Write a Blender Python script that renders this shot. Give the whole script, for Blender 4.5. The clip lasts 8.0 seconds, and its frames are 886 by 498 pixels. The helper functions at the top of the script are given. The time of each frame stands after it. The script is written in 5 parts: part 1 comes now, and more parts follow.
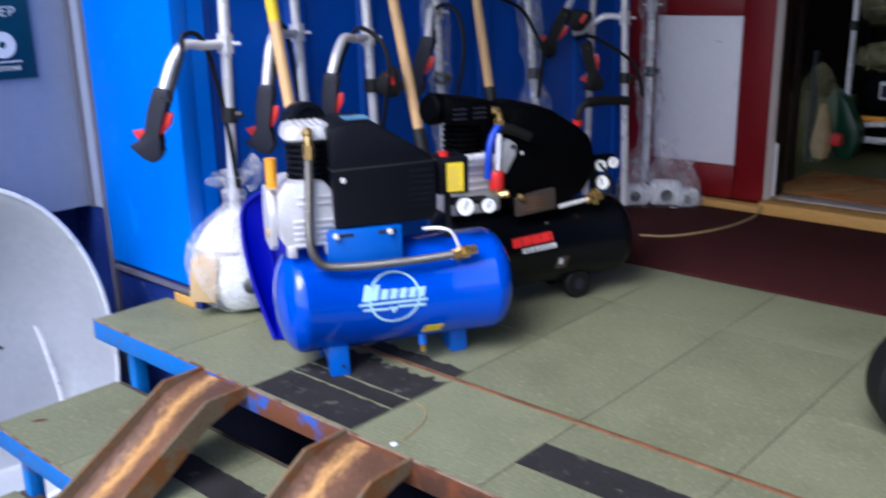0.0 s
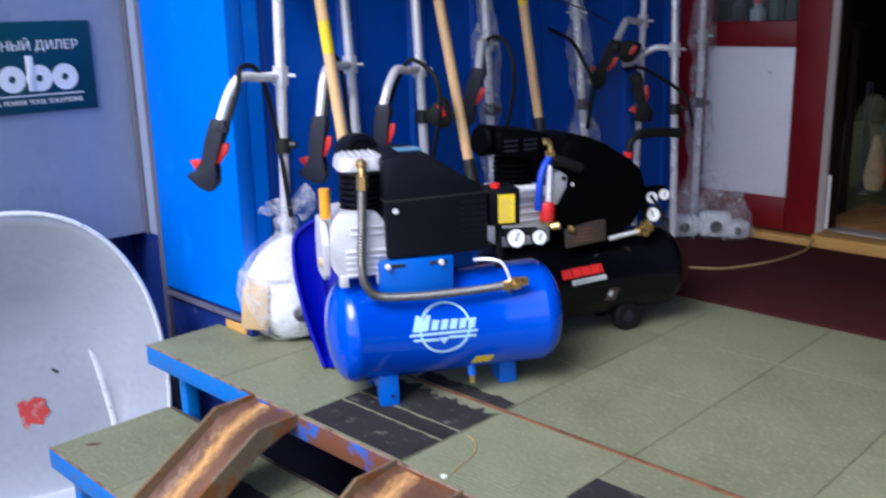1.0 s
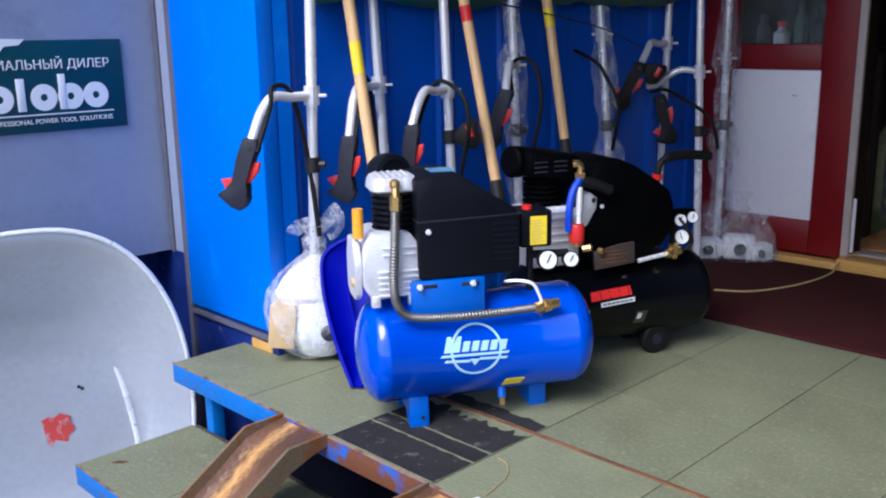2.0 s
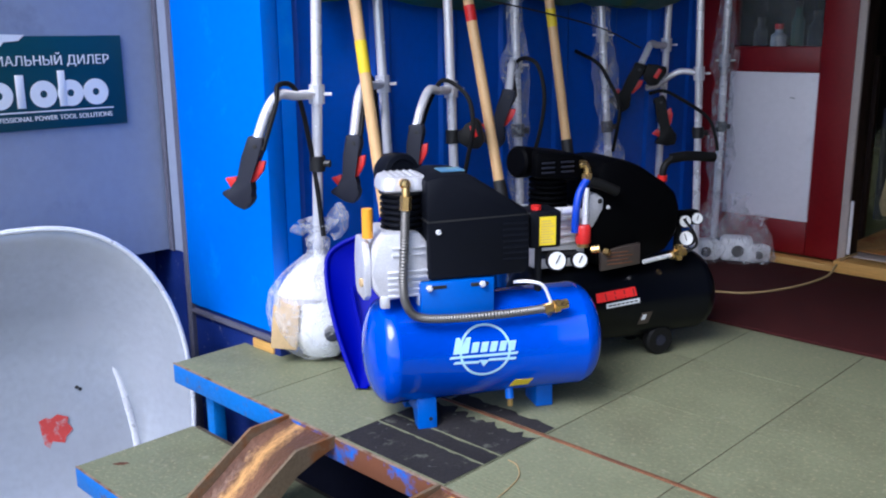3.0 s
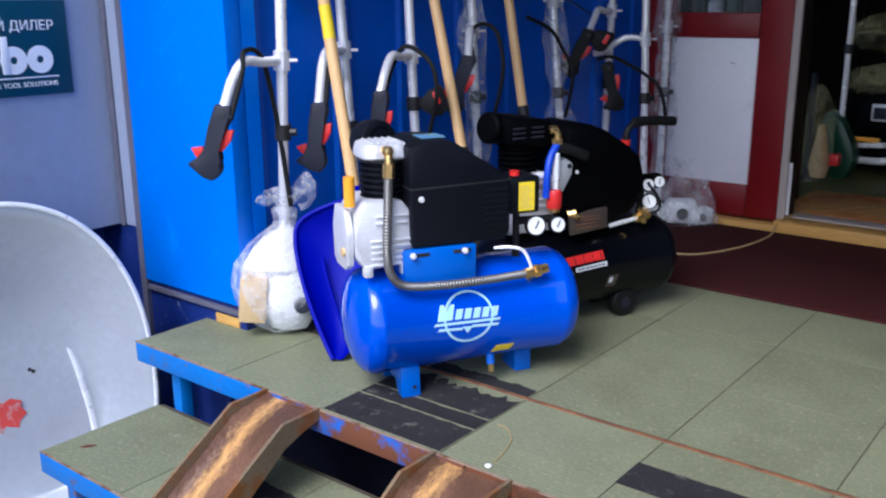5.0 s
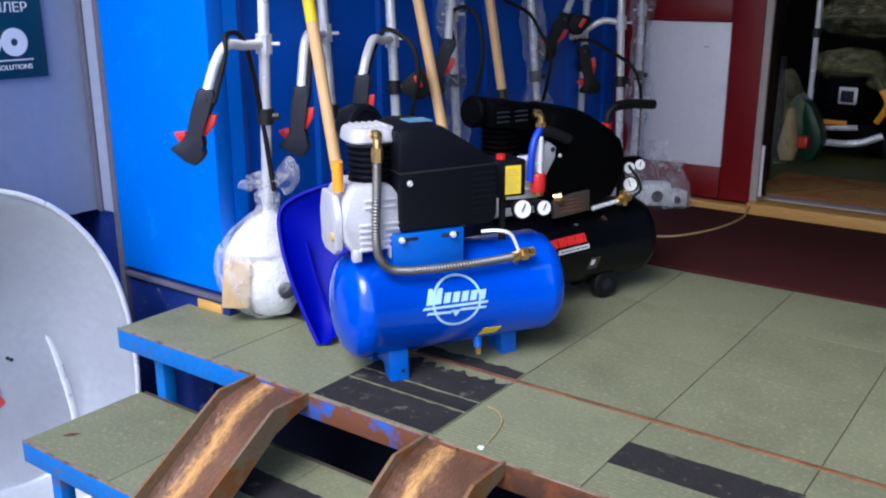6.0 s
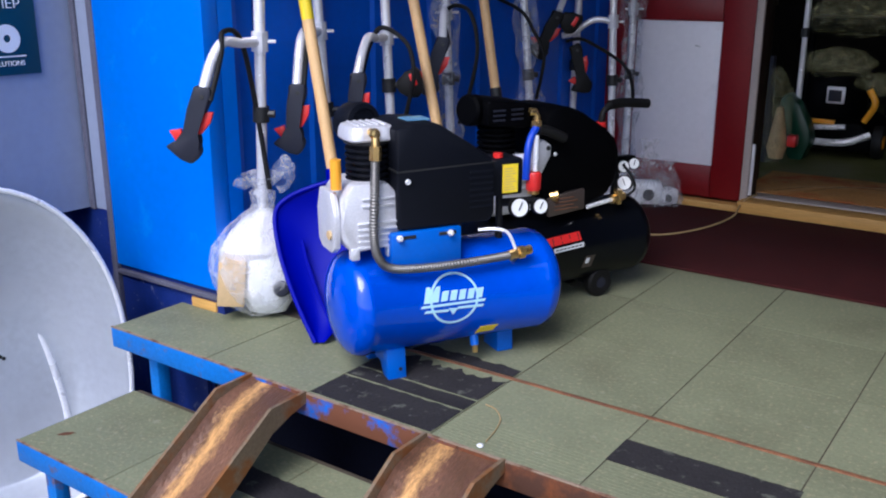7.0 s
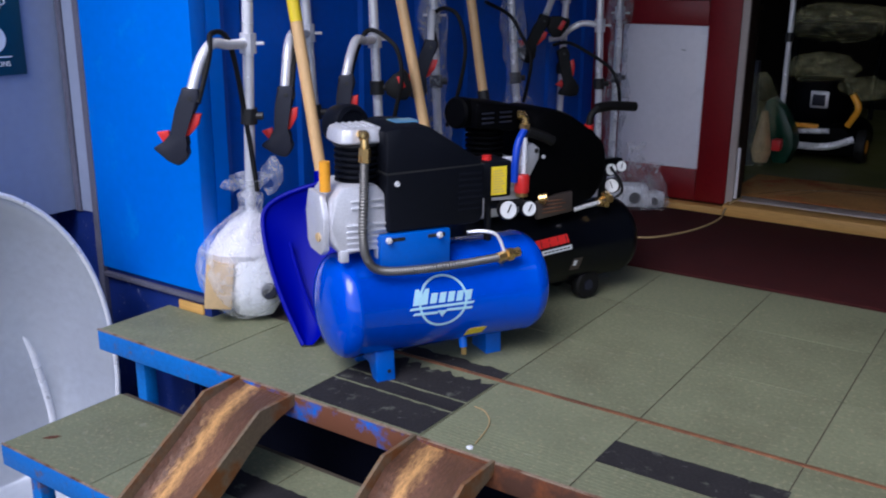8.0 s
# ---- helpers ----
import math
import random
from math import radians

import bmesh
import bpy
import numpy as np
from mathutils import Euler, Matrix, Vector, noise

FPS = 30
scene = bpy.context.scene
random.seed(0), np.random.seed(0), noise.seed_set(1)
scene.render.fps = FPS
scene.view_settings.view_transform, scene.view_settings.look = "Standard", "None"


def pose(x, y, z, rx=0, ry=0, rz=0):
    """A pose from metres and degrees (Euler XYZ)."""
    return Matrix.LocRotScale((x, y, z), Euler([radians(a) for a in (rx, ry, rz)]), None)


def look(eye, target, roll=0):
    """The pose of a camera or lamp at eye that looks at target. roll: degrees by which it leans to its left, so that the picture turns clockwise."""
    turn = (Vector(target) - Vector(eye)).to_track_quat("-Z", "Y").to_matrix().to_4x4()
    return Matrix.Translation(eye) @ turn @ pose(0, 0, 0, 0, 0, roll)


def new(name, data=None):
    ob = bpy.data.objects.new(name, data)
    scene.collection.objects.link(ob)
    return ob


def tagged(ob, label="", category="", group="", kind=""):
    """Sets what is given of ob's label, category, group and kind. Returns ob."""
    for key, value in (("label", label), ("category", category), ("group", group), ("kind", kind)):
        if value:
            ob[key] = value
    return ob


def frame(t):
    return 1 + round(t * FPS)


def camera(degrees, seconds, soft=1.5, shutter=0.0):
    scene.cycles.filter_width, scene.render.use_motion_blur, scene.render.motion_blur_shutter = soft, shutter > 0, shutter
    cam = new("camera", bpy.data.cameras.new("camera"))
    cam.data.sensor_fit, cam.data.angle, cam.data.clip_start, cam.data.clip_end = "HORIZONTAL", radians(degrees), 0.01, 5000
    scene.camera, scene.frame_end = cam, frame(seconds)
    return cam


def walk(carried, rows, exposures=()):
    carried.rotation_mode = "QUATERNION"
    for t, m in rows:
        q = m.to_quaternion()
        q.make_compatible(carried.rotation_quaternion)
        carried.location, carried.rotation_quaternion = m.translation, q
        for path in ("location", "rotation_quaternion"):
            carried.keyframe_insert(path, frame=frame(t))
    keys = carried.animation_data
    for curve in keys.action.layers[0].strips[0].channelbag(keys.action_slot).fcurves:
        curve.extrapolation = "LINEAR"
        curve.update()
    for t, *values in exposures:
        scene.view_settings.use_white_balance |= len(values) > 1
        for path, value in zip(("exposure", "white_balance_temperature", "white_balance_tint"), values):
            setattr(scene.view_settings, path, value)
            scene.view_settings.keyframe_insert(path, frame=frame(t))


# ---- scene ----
cam = camera(51.8, 8.0, soft=2.0, shutter=1.5)
SKY, SUN = 0.12, 1.15
EXPOSURES = ((0, 1.17, 5500, 15), (4.5, 1.16, 5400, 13), (6, 1.1, 5500, 15), (7.2, 0.92, 5500, 16), (8, 0.55, 5450, 17))
PATH = [
    (0, (1.736, -0.995, 0.778), (0.449, 0.43, 0.218), -1.3),
    (0.5, (1.726, -1.005, 0.788), (0.395, 0.389, 0.254), -1.4),
    (1, (1.724, -1.01, 0.788), (0.361, 0.365, 0.287), -1.4),
    (1.5, (1.71, -1.024, 0.794), (0.322, 0.338, 0.325), -1.2),
    (3, (1.643, -1.069, 0.791), (0.286, 0.326, 0.33), -0.5),
    (3.5, (1.62, -1.086, 0.792), (0.293, 0.335, 0.321), -0.5),
    (4, (1.585, -1.114, 0.791), (0.303, 0.341, 0.302), -0.6),
    (4.5, (1.555, -1.136, 0.784), (0.314, 0.348, 0.277), -0.5),
    (6, (1.494, -1.188, 0.786), (0.363, 0.363, 0.225), -0.2),
    (6.5, (1.482, -1.198, 0.789), (0.369, 0.362, 0.219), -0.0),
    (7, (1.475, -1.204, 0.788), (0.371, 0.365, 0.222), 0.1),
    (7.5, (1.472, -1.209, 0.788), (0.379, 0.37, 0.227), 0.3),
    (8, (1.469, -1.21, 0.785), (0.391, 0.38, 0.227), 0.4),
]
walk(cam, [(t, look(eye, target, roll)) for t, eye, target, roll in PATH], EXPOSURES)

# ---- world and sun ----
world = bpy.data.worlds.new("world")
scene.world = world
world.use_nodes = True
wn, wl = world.node_tree.nodes, world.node_tree.links
sky = wn.new("ShaderNodeTexSky")
sky.sky_type, sky.sun_disc = "NISHITA", False
sky.sun_elevation, sky.sun_rotation = radians(48), radians(172)
sky.air_density, sky.dust_density, sky.ozone_density = 1.0, 3.0, 1.0
wn["Background"].inputs["Strength"].default_value = SKY
wl.new(sky.outputs["Color"], wn["Background"].inputs["Color"])
sun = new("sun", bpy.data.lights.new("sun", "SUN"))
sun.data.energy, sun.data.angle, sun.data.color = SUN, radians(30), (1.0, 0.96, 0.9)
sun.matrix_world = look((0.3, -1.65, 2.2), (0, 0.3, 0))


# ---- materials ----
def mat(name, color, rough=0.5, metal=0.0, var=0.15, scale=8.0, bump=0.0, bump_scale=60.0, stain=None, stain_amount=0.0,
        stain_scale=4.0, spec=0.5, coat=0.0, per_object=0.0, aniso=(1, 1, 1), world_space=False):
    m = bpy.data.materials.new(name)
    m.use_nodes = True
    n, l = m.node_tree.nodes, m.node_tree.links
    b = n["Principled BSDF"]
    b.inputs["Roughness"].default_value, b.inputs["Metallic"].default_value = rough, metal
    b.inputs["Specular IOR Level"].default_value, b.inputs["Coat Weight"].default_value = spec, coat
    co = n.new("ShaderNodeTexCoord")
    mp = n.new("ShaderNodeMapping")
    mp.inputs["Scale"].default_value = aniso
    l.new(n.new("ShaderNodeNewGeometry").outputs["Position"] if world_space else co.outputs["Object"], mp.inputs["Vector"])
    big = n.new("ShaderNodeTexNoise")
    big.inputs["Scale"].default_value, big.inputs["Detail"].default_value = scale, 6
    fine = n.new("ShaderNodeTexNoise")
    fine.inputs["Scale"].default_value, fine.inputs["Detail"].default_value = scale * 14, 4
    for tex in (big, fine):
        l.new(mp.outputs["Vector"], tex.inputs["Vector"])
    both = n.new("ShaderNodeMath")
    both.operation = "ADD"
    l.new(big.outputs["Fac"], both.inputs[0]), l.new(fine.outputs["Fac"], both.inputs[1])
    last = both.outputs[0]
    if per_object:
        info = n.new("ShaderNodeObjectInfo")
        k = n.new("ShaderNodeMath")
        k.operation = "MULTIPLY_ADD"
        k.inputs[1].default_value = per_object
        l.new(info.outputs["Random"], k.inputs[0]), l.new(last, k.inputs[2])
        last = k.outputs[0]
    ramp = n.new("ShaderNodeMapRange")
    ramp.inputs["From Min"].default_value, ramp.inputs["From Max"].default_value = 0.6, 1.4 + per_object
    ramp.inputs["To Min"].default_value, ramp.inputs["To Max"].default_value = 1 - var, 1 + var
    l.new(last, ramp.inputs["Value"])
    tint = n.new("ShaderNodeMix")
    tint.data_type, tint.blend_type = "RGBA", "MULTIPLY"
    tint.inputs["Factor"].default_value = 1.0
    tint.inputs["A"].default_value = (*color, 1)
    l.new(ramp.outputs["Result"], tint.inputs["B"])
    out = tint.outputs["Result"]
    if stain:
        st = n.new("ShaderNodeTexNoise")
        st.inputs["Scale"].default_value, st.inputs["Detail"].default_value, st.inputs["Roughness"].default_value = stain_scale, 8, 0.65
        l.new(mp.outputs["Vector"], st.inputs["Vector"])
        cut = n.new("ShaderNodeMapRange")
        cut.inputs["From Min"].default_value = 0.62 - 0.35 * stain_amount
        cut.inputs["From Max"].default_value = 0.72 - 0.3 * stain_amount
        l.new(st.outputs["Fac"], cut.inputs["Value"])
        sm = n.new("ShaderNodeMix")
        sm.data_type = "RGBA"
        sm.inputs["B"].default_value = (*stain, 1)
        l.new(cut.outputs["Result"], sm.inputs["Factor"]), l.new(out, sm.inputs["A"])
        out = sm.outputs["Result"]
    l.new(out, b.inputs["Base Color"])
    rr = n.new("ShaderNodeMapRange")
    rr.inputs["From Min"].default_value, rr.inputs["From Max"].default_value = 0.3, 0.7
    rr.inputs["To Min"].default_value, rr.inputs["To Max"].default_value = max(rough - 0.08, 0.02), min(rough + 0.08, 1)
    l.new(big.outputs["Fac"], rr.inputs["Value"]), l.new(rr.outputs["Result"], b.inputs["Roughness"])
    if bump:
        bt = n.new("ShaderNodeTexNoise")
        bt.inputs["Scale"].default_value, bt.inputs["Detail"].default_value = bump_scale, 5
        l.new(mp.outputs["Vector"], bt.inputs["Vector"])
        bp = n.new("ShaderNodeBump")
        bp.inputs["Strength"].default_value, bp.inputs["Distance"].default_value = bump, 0.004
        l.new(bt.outputs["Fac"], bp.inputs["Height"]), l.new(bp.outputs["Normal"], b.inputs["Normal"])
    return m


def film_mat(name, alpha=0.35, tint=(0.9, 0.92, 0.95), rough=0.15, low=0.2, crease=0.4):
    """Thin clear plastic film: mostly see-through, with glossy creases and glints painted along them."""
    m = bpy.data.materials.new(name)
    m.use_nodes = True
    n, l = m.node_tree.nodes, m.node_tree.links
    b = n["Principled BSDF"]
    b.inputs["Base Color"].default_value = (*tint, 1)
    b.inputs["Roughness"].default_value = rough
    co, nz, mr, bp = n.new("ShaderNodeTexCoord"), n.new("ShaderNodeTexNoise"), n.new("ShaderNodeMapRange"), n.new("ShaderNodeBump")
    nz.inputs["Scale"].default_value, nz.inputs["Detail"].default_value = 22, 5
    l.new(co.outputs["Object"], nz.inputs["Vector"])
    mr.inputs["From Min"].default_value, mr.inputs["From Max"].default_value = 0.35, 0.7
    mr.inputs["To Min"].default_value, mr.inputs["To Max"].default_value = alpha * low, alpha * 1.7
    l.new(nz.outputs["Fac"], mr.inputs["Value"])
    # thin milky crease glints, painted where a second, stretched pattern crosses its middle
    mp, fold, off, ab, line, add = (n.new("ShaderNode" + k) for k in ("Mapping", "TexNoise", "Math", "Math", "MapRange", "Math"))
    mp.inputs["Scale"].default_value = (1.0, 1.0, 0.45)
    fold.inputs["Scale"].default_value, fold.inputs["Detail"].default_value, fold.inputs["Distortion"].default_value = 26, 2, 0.8
    off.operation, off.inputs[1].default_value, ab.operation = "SUBTRACT", 0.5, "ABSOLUTE"
    line.inputs["From Min"].default_value, line.inputs["From Max"].default_value = 0.0, 0.022
    line.inputs["To Min"].default_value, line.inputs["To Max"].default_value = crease, 0.0
    add.operation, add.use_clamp = "ADD", True
    l.new(co.outputs["Object"], mp.inputs["Vector"]), l.new(mp.outputs["Vector"], fold.inputs["Vector"]), l.new(fold.outputs["Fac"], off.inputs[0])
    l.new(off.outputs[0], ab.inputs[0]), l.new(ab.outputs[0], line.inputs["Value"]), l.new(line.outputs["Result"], add.inputs[0])
    l.new(mr.outputs["Result"], add.inputs[1]), l.new(add.outputs[0], b.inputs["Alpha"])
    bp.inputs["Strength"].default_value, bp.inputs["Distance"].default_value = 0.9, 0.02
    l.new(nz.outputs["Fac"], bp.inputs["Height"]), l.new(bp.outputs["Normal"], b.inputs["Normal"])
    return m


TILE = mat("green_tile", (0.198, 0.213, 0.128), 0.58, var=0.24, scale=9, bump=0.15, bump_scale=160, per_object=0.35, world_space=True, spec=0.12)
GROUT = mat("dark_grout", (0.06, 0.045, 0.03), 0.9, var=0.3, scale=12)
TAPE = mat("worn_black_strip", (0.03, 0.028, 0.029), 0.8, spec=0.12, var=0.3, scale=20, bump=0.4, bump_scale=120, stain=(0.12, 0.125, 0.1), stain_amount=0.08, stain_scale=26)
RUST = mat("rusty_steel", (0.17, 0.052, 0.016), 0.75, 0.15, var=0.4, scale=9, bump=0.5, bump_scale=70, stain=(0.075, 0.03, 0.016), stain_amount=0.5, stain_scale=9)
RUST_STRIP = mat("orange_rust_strip", (0.21, 0.09, 0.04), 0.75, 0.1, var=0.4, scale=20, bump=0.5, bump_scale=90, stain=(0.14, 0.06, 0.03), stain_amount=0.4, stain_scale=22)
RUST_PALE = mat("ochre_rust_steel", (0.2, 0.145, 0.085), 0.65, 0.15, var=0.3, scale=11, bump=0.3, bump_scale=70, stain=(0.22, 0.085, 0.02), stain_amount=0.4, stain_scale=11)
TILE_EDGE = mat("raw_tile_edge", (0.3, 0.22, 0.15), 0.8, var=0.3, scale=14, stain=(0.14, 0.06, 0.03), stain_amount=0.4, stain_scale=14)
BLUE_RUST = mat("chipped_blue_paint", (0.004, 0.12, 0.52), 0.6, spec=0.12, var=0.2, scale=8, bump=0.25, bump_scale=60, stain=(0.15, 0.06, 0.032), stain_amount=0.66, stain_scale=13)
BLUE_EDGE = mat("blue_frame_paint", (0.012, 0.15, 0.52), 0.5, spec=0.3, var=0.2, scale=8, bump=0.15, bump_scale=60, stain=(0.15, 0.07, 0.04), stain_amount=0.08, stain_scale=18)
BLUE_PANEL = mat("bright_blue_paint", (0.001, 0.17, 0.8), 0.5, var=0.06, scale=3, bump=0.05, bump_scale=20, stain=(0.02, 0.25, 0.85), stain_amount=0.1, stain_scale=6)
# kiosk blue made darker to carry the side wall's shade
BLUE_WALL = mat("shade_deepened_blue_paint", (0.001, 0.098, 0.58), 0.5, var=0.12, scale=4, bump=0.05, bump_scale=20)
NAVY = mat("navy_plinth_paint", (0.006, 0.022, 0.16), 0.55, var=0.25, scale=9, bump=0.2, stain=(0.2, 0.22, 0.3), stain_amount=0.02, stain_scale=40)
UNDERDECK_SHADE = mat("underdeck_shade_black", (0.003, 0.004, 0.012), 0.9, spec=0.1, var=0.3, scale=6)
GREY_WALL = mat("grey_metal_wall", (0.27, 0.31, 0.42), 0.5, var=0.07, scale=3, bump=0.06, bump_scale=40, stain=(0.2, 0.23, 0.32), stain_amount=0.12, stain_scale=3)
BROWN_TRIM = mat("weathered_trim", (0.1, 0.1, 0.14), 0.7, var=0.25, scale=10, bump=0.2)
MAROON = mat("dark_red_door_paint", (0.2, 0.002, 0.005), 0.45, var=0.15, scale=5, bump=0.06, bump_scale=40)
WHITE_PANEL = mat("white_plastic_panel", (0.86, 0.84, 0.88), 0.35, var=0.04, scale=4, stain=(0.8, 0.78, 0.82), stain_amount=0.04, stain_scale=9)
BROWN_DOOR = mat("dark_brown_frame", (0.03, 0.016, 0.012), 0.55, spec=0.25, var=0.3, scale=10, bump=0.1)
FRAME_GREY = mat("pale_door_frame", (0.5, 0.43, 0.38), 0.5, var=0.12, scale=12, bump=0.1)
WOOD_RAW = mat("raw_pine", (0.62, 0.35, 0.09), 0.6, var=0.2, scale=6, bump=0.15, aniso=(0.3, 4, 4))
WOOD_HANDLE = mat("varnished_beech", (0.82, 0.53, 0.24), 0.38, var=0.15, scale=9, bump=0.08, aniso=(5, 5, 0.6))
MAT_RED = mat("maroon_carpet", (0.05, 0.011, 0.011), 0.95, var=0.35, scale=14, bump=0.9, bump_scale=240, spec=0.15)
CONCRETE = mat("grey_asphalt", (0.2, 0.2, 0.195), 0.9, var=0.25, scale=3, bump=0.5, bump_scale=80)
PLASTER = mat("pale_plaster", (0.45, 0.45, 0.48), 0.8, var=0.1, scale=3, bump=0.15)
ROOFING = mat("grey_canopy_board", (0.22, 0.22, 0.25), 0.7, var=0.1, scale=3)
SHOP_FLOOR = mat("shop_green_floor", (0.1, 0.108, 0.03), 0.5, var=0.2, scale=5)
# near-black base carries the darkness of the unlit shop room
SHOP_GLOOM = mat("gloom_black_shop_wall", (0.008, 0.007, 0.006), 0.9, spec=0.1, var=0.2, scale=4)
GALV = mat("galvanised_steel", (0.52, 0.55, 0.6), 0.42, 0.4, var=0.1, scale=4, bump=0.04, bump_scale=9, stain=(0.55, 0.57, 0.62), stain_amount=0.2, stain_scale=4)
GALV_RIM_AND_GLINT = mat("bright_rim_and_glint_steel", (0.86, 0.87, 0.9), 0.3, 0.3, var=0.1, scale=9)
RED_PAPER = mat("torn_red_paper", (0.6, 0.06, 0.05), 0.7, var=0.15, scale=20, stain=(0.5, 0.3, 0.3), stain_amount=0.25, stain_scale=40)
TANK_BLUE = mat("glossy_blue_enamel", (0.0, 0.07, 0.6), 0.12, var=0.06, scale=5, bump=0.035, bump_scale=14, coat=0.3, spec=0.45)
BRACKET_BLUE = mat("blue_enamel_bracket", (0.008, 0.12, 0.58), 0.35, var=0.08, scale=8)
TANK_BLACK = mat("black_enamel", (0.002, 0.0026, 0.0045), 0.35, spec=0.12, var=0.1, scale=5, coat=0.3)
BLACK_MATT = mat("matt_black_plastic", (0.0015, 0.0016, 0.0022), 0.55, spec=0.05, var=0.12, scale=9, bump=0.08, bump_scale=200)
BLACK_PLASTIC = mat("black_plastic_shell", (0.005, 0.006, 0.01), 0.5, spec=0.14, var=0.12, scale=9, bump=0.08, bump_scale=200)
RUBBER = mat("black_rubber", (0.006, 0.006, 0.006), 0.6, spec=0.3, var=0.1, scale=9)
GRIP_GREY = mat("charcoal_grip_plastic", (0.02, 0.022, 0.035), 0.5, spec=0.3, var=0.12, scale=14, bump=0.1, bump_scale=200)
RED_PLASTIC = mat("red_trigger_plastic", (0.75, 0.03, 0.025), 0.35, var=0.08, scale=9)
CAST_ALU = mat("cast_aluminium", (0.72, 0.72, 0.75), 0.4, 0.3, var=0.14, scale=18, bump=0.25, bump_scale=110)
ALU_TUBE = mat("polished_aluminium_tube", (0.95, 0.95, 0.97), 0.25, 0.3, var=0.06, scale=9)
BRASS = mat("brass_fitting", (0.75, 0.5, 0.18), 0.28, 0.9, var=0.12, scale=20)
BRAID = mat("braided_steel_hose", (0.2, 0.195, 0.185), 0.45, 0.75, var=0.2, scale=30)
ORANGE = mat("orange_plastic", (0.95, 0.42, 0.02), 0.4, var=0.06, scale=9)
YELLOW = mat("yellow_paper_label", (0.95, 0.72, 0.02), 0.5, var=0.05, scale=20)
EMBLEM = mat("pale_blue_print", (0.45, 0.74, 0.86), 0.4, var=0.06, scale=20)
WHITE = mat("white_print", (0.82, 0.84, 0.86), 0.4, var=0.04, scale=20)
DIAL = mat("white_dial_face", (0.85, 0.86, 0.85), 0.3, var=0.03, scale=20)
INK = mat("black_ink", (0.02, 0.02, 0.02), 0.5, var=0.05, scale=20)
SCOOP_BLUE = mat("ultramarine_plastic", (0.001, 0.002, 0.3), 0.5, spec=0.15, var=0.06, scale=6, bump=0.03, bump_scale=20)
SIGN_TEAL = mat("dark_teal_sign", (0.004, 0.055, 0.075), 0.4, var=0.1, scale=6)
HOSE_BLUE = mat("blue_rubber_hose", (0.01, 0.06, 0.55), 0.35, var=0.06, scale=9)
LABEL_BLUE = mat("printed_blue_green_label", (0.12, 0.3, 0.5), 0.4, var=0.2, scale=60, stain=(0.4, 0.5, 0.1), stain_amount=0.3, stain_scale=30)
TARP = mat("teal_green_tarpaulin", (0.01, 0.09, 0.08), 0.5, var=0.4, scale=12, bump=0.5, bump_scale=14, stain=(0.04, 0.09, 0.01), stain_amount=0.4, stain_scale=5)
CARD = mat("tan_cardboard", (0.62, 0.44, 0.22), 0.7, var=0.12, scale=8)
PLATE = mat("brown_data_plate", (0.09, 0.07, 0.06), 0.35, 0.3, var=0.2, scale=40)
RUG = mat("orange_brown_rug", (0.5, 0.24, 0.06), 0.95, var=0.3, scale=6, bump=0.6, bump_scale=200, stain=(0.45, 0.1, 0.02), stain_amount=0.3, stain_scale=5)
RUG_BAND = mat("pale_rug_stripe", (0.4, 0.26, 0.1), 0.95, var=0.2, scale=10)
GREEN_BOX = mat("dark_green_plastic", (0.006, 0.06, 0.03), 0.4, var=0.2, scale=8)
CORD = mat("yellow_cord", (0.45, 0.32, 0.14), 0.7, var=0.15, scale=40)
PANE = film_mat("dusty_window_glass", 0.12, (0.3, 0.34, 0.34), 0.08, 0.6, 0.0)
FILM = film_mat("clear_plastic_wrap", 0.16, rough=0.07, low=0.05, crease=0.24)
FILM_DIM = film_mat("yellowed_plastic_wrap", 0.13, (0.75, 0.72, 0.36), 0.06, 0.05, 0.22)
BAG = film_mat("milky_plastic_bag", 0.27, (0.93, 0.93, 0.95), 0.16, 0.5, 0.22)



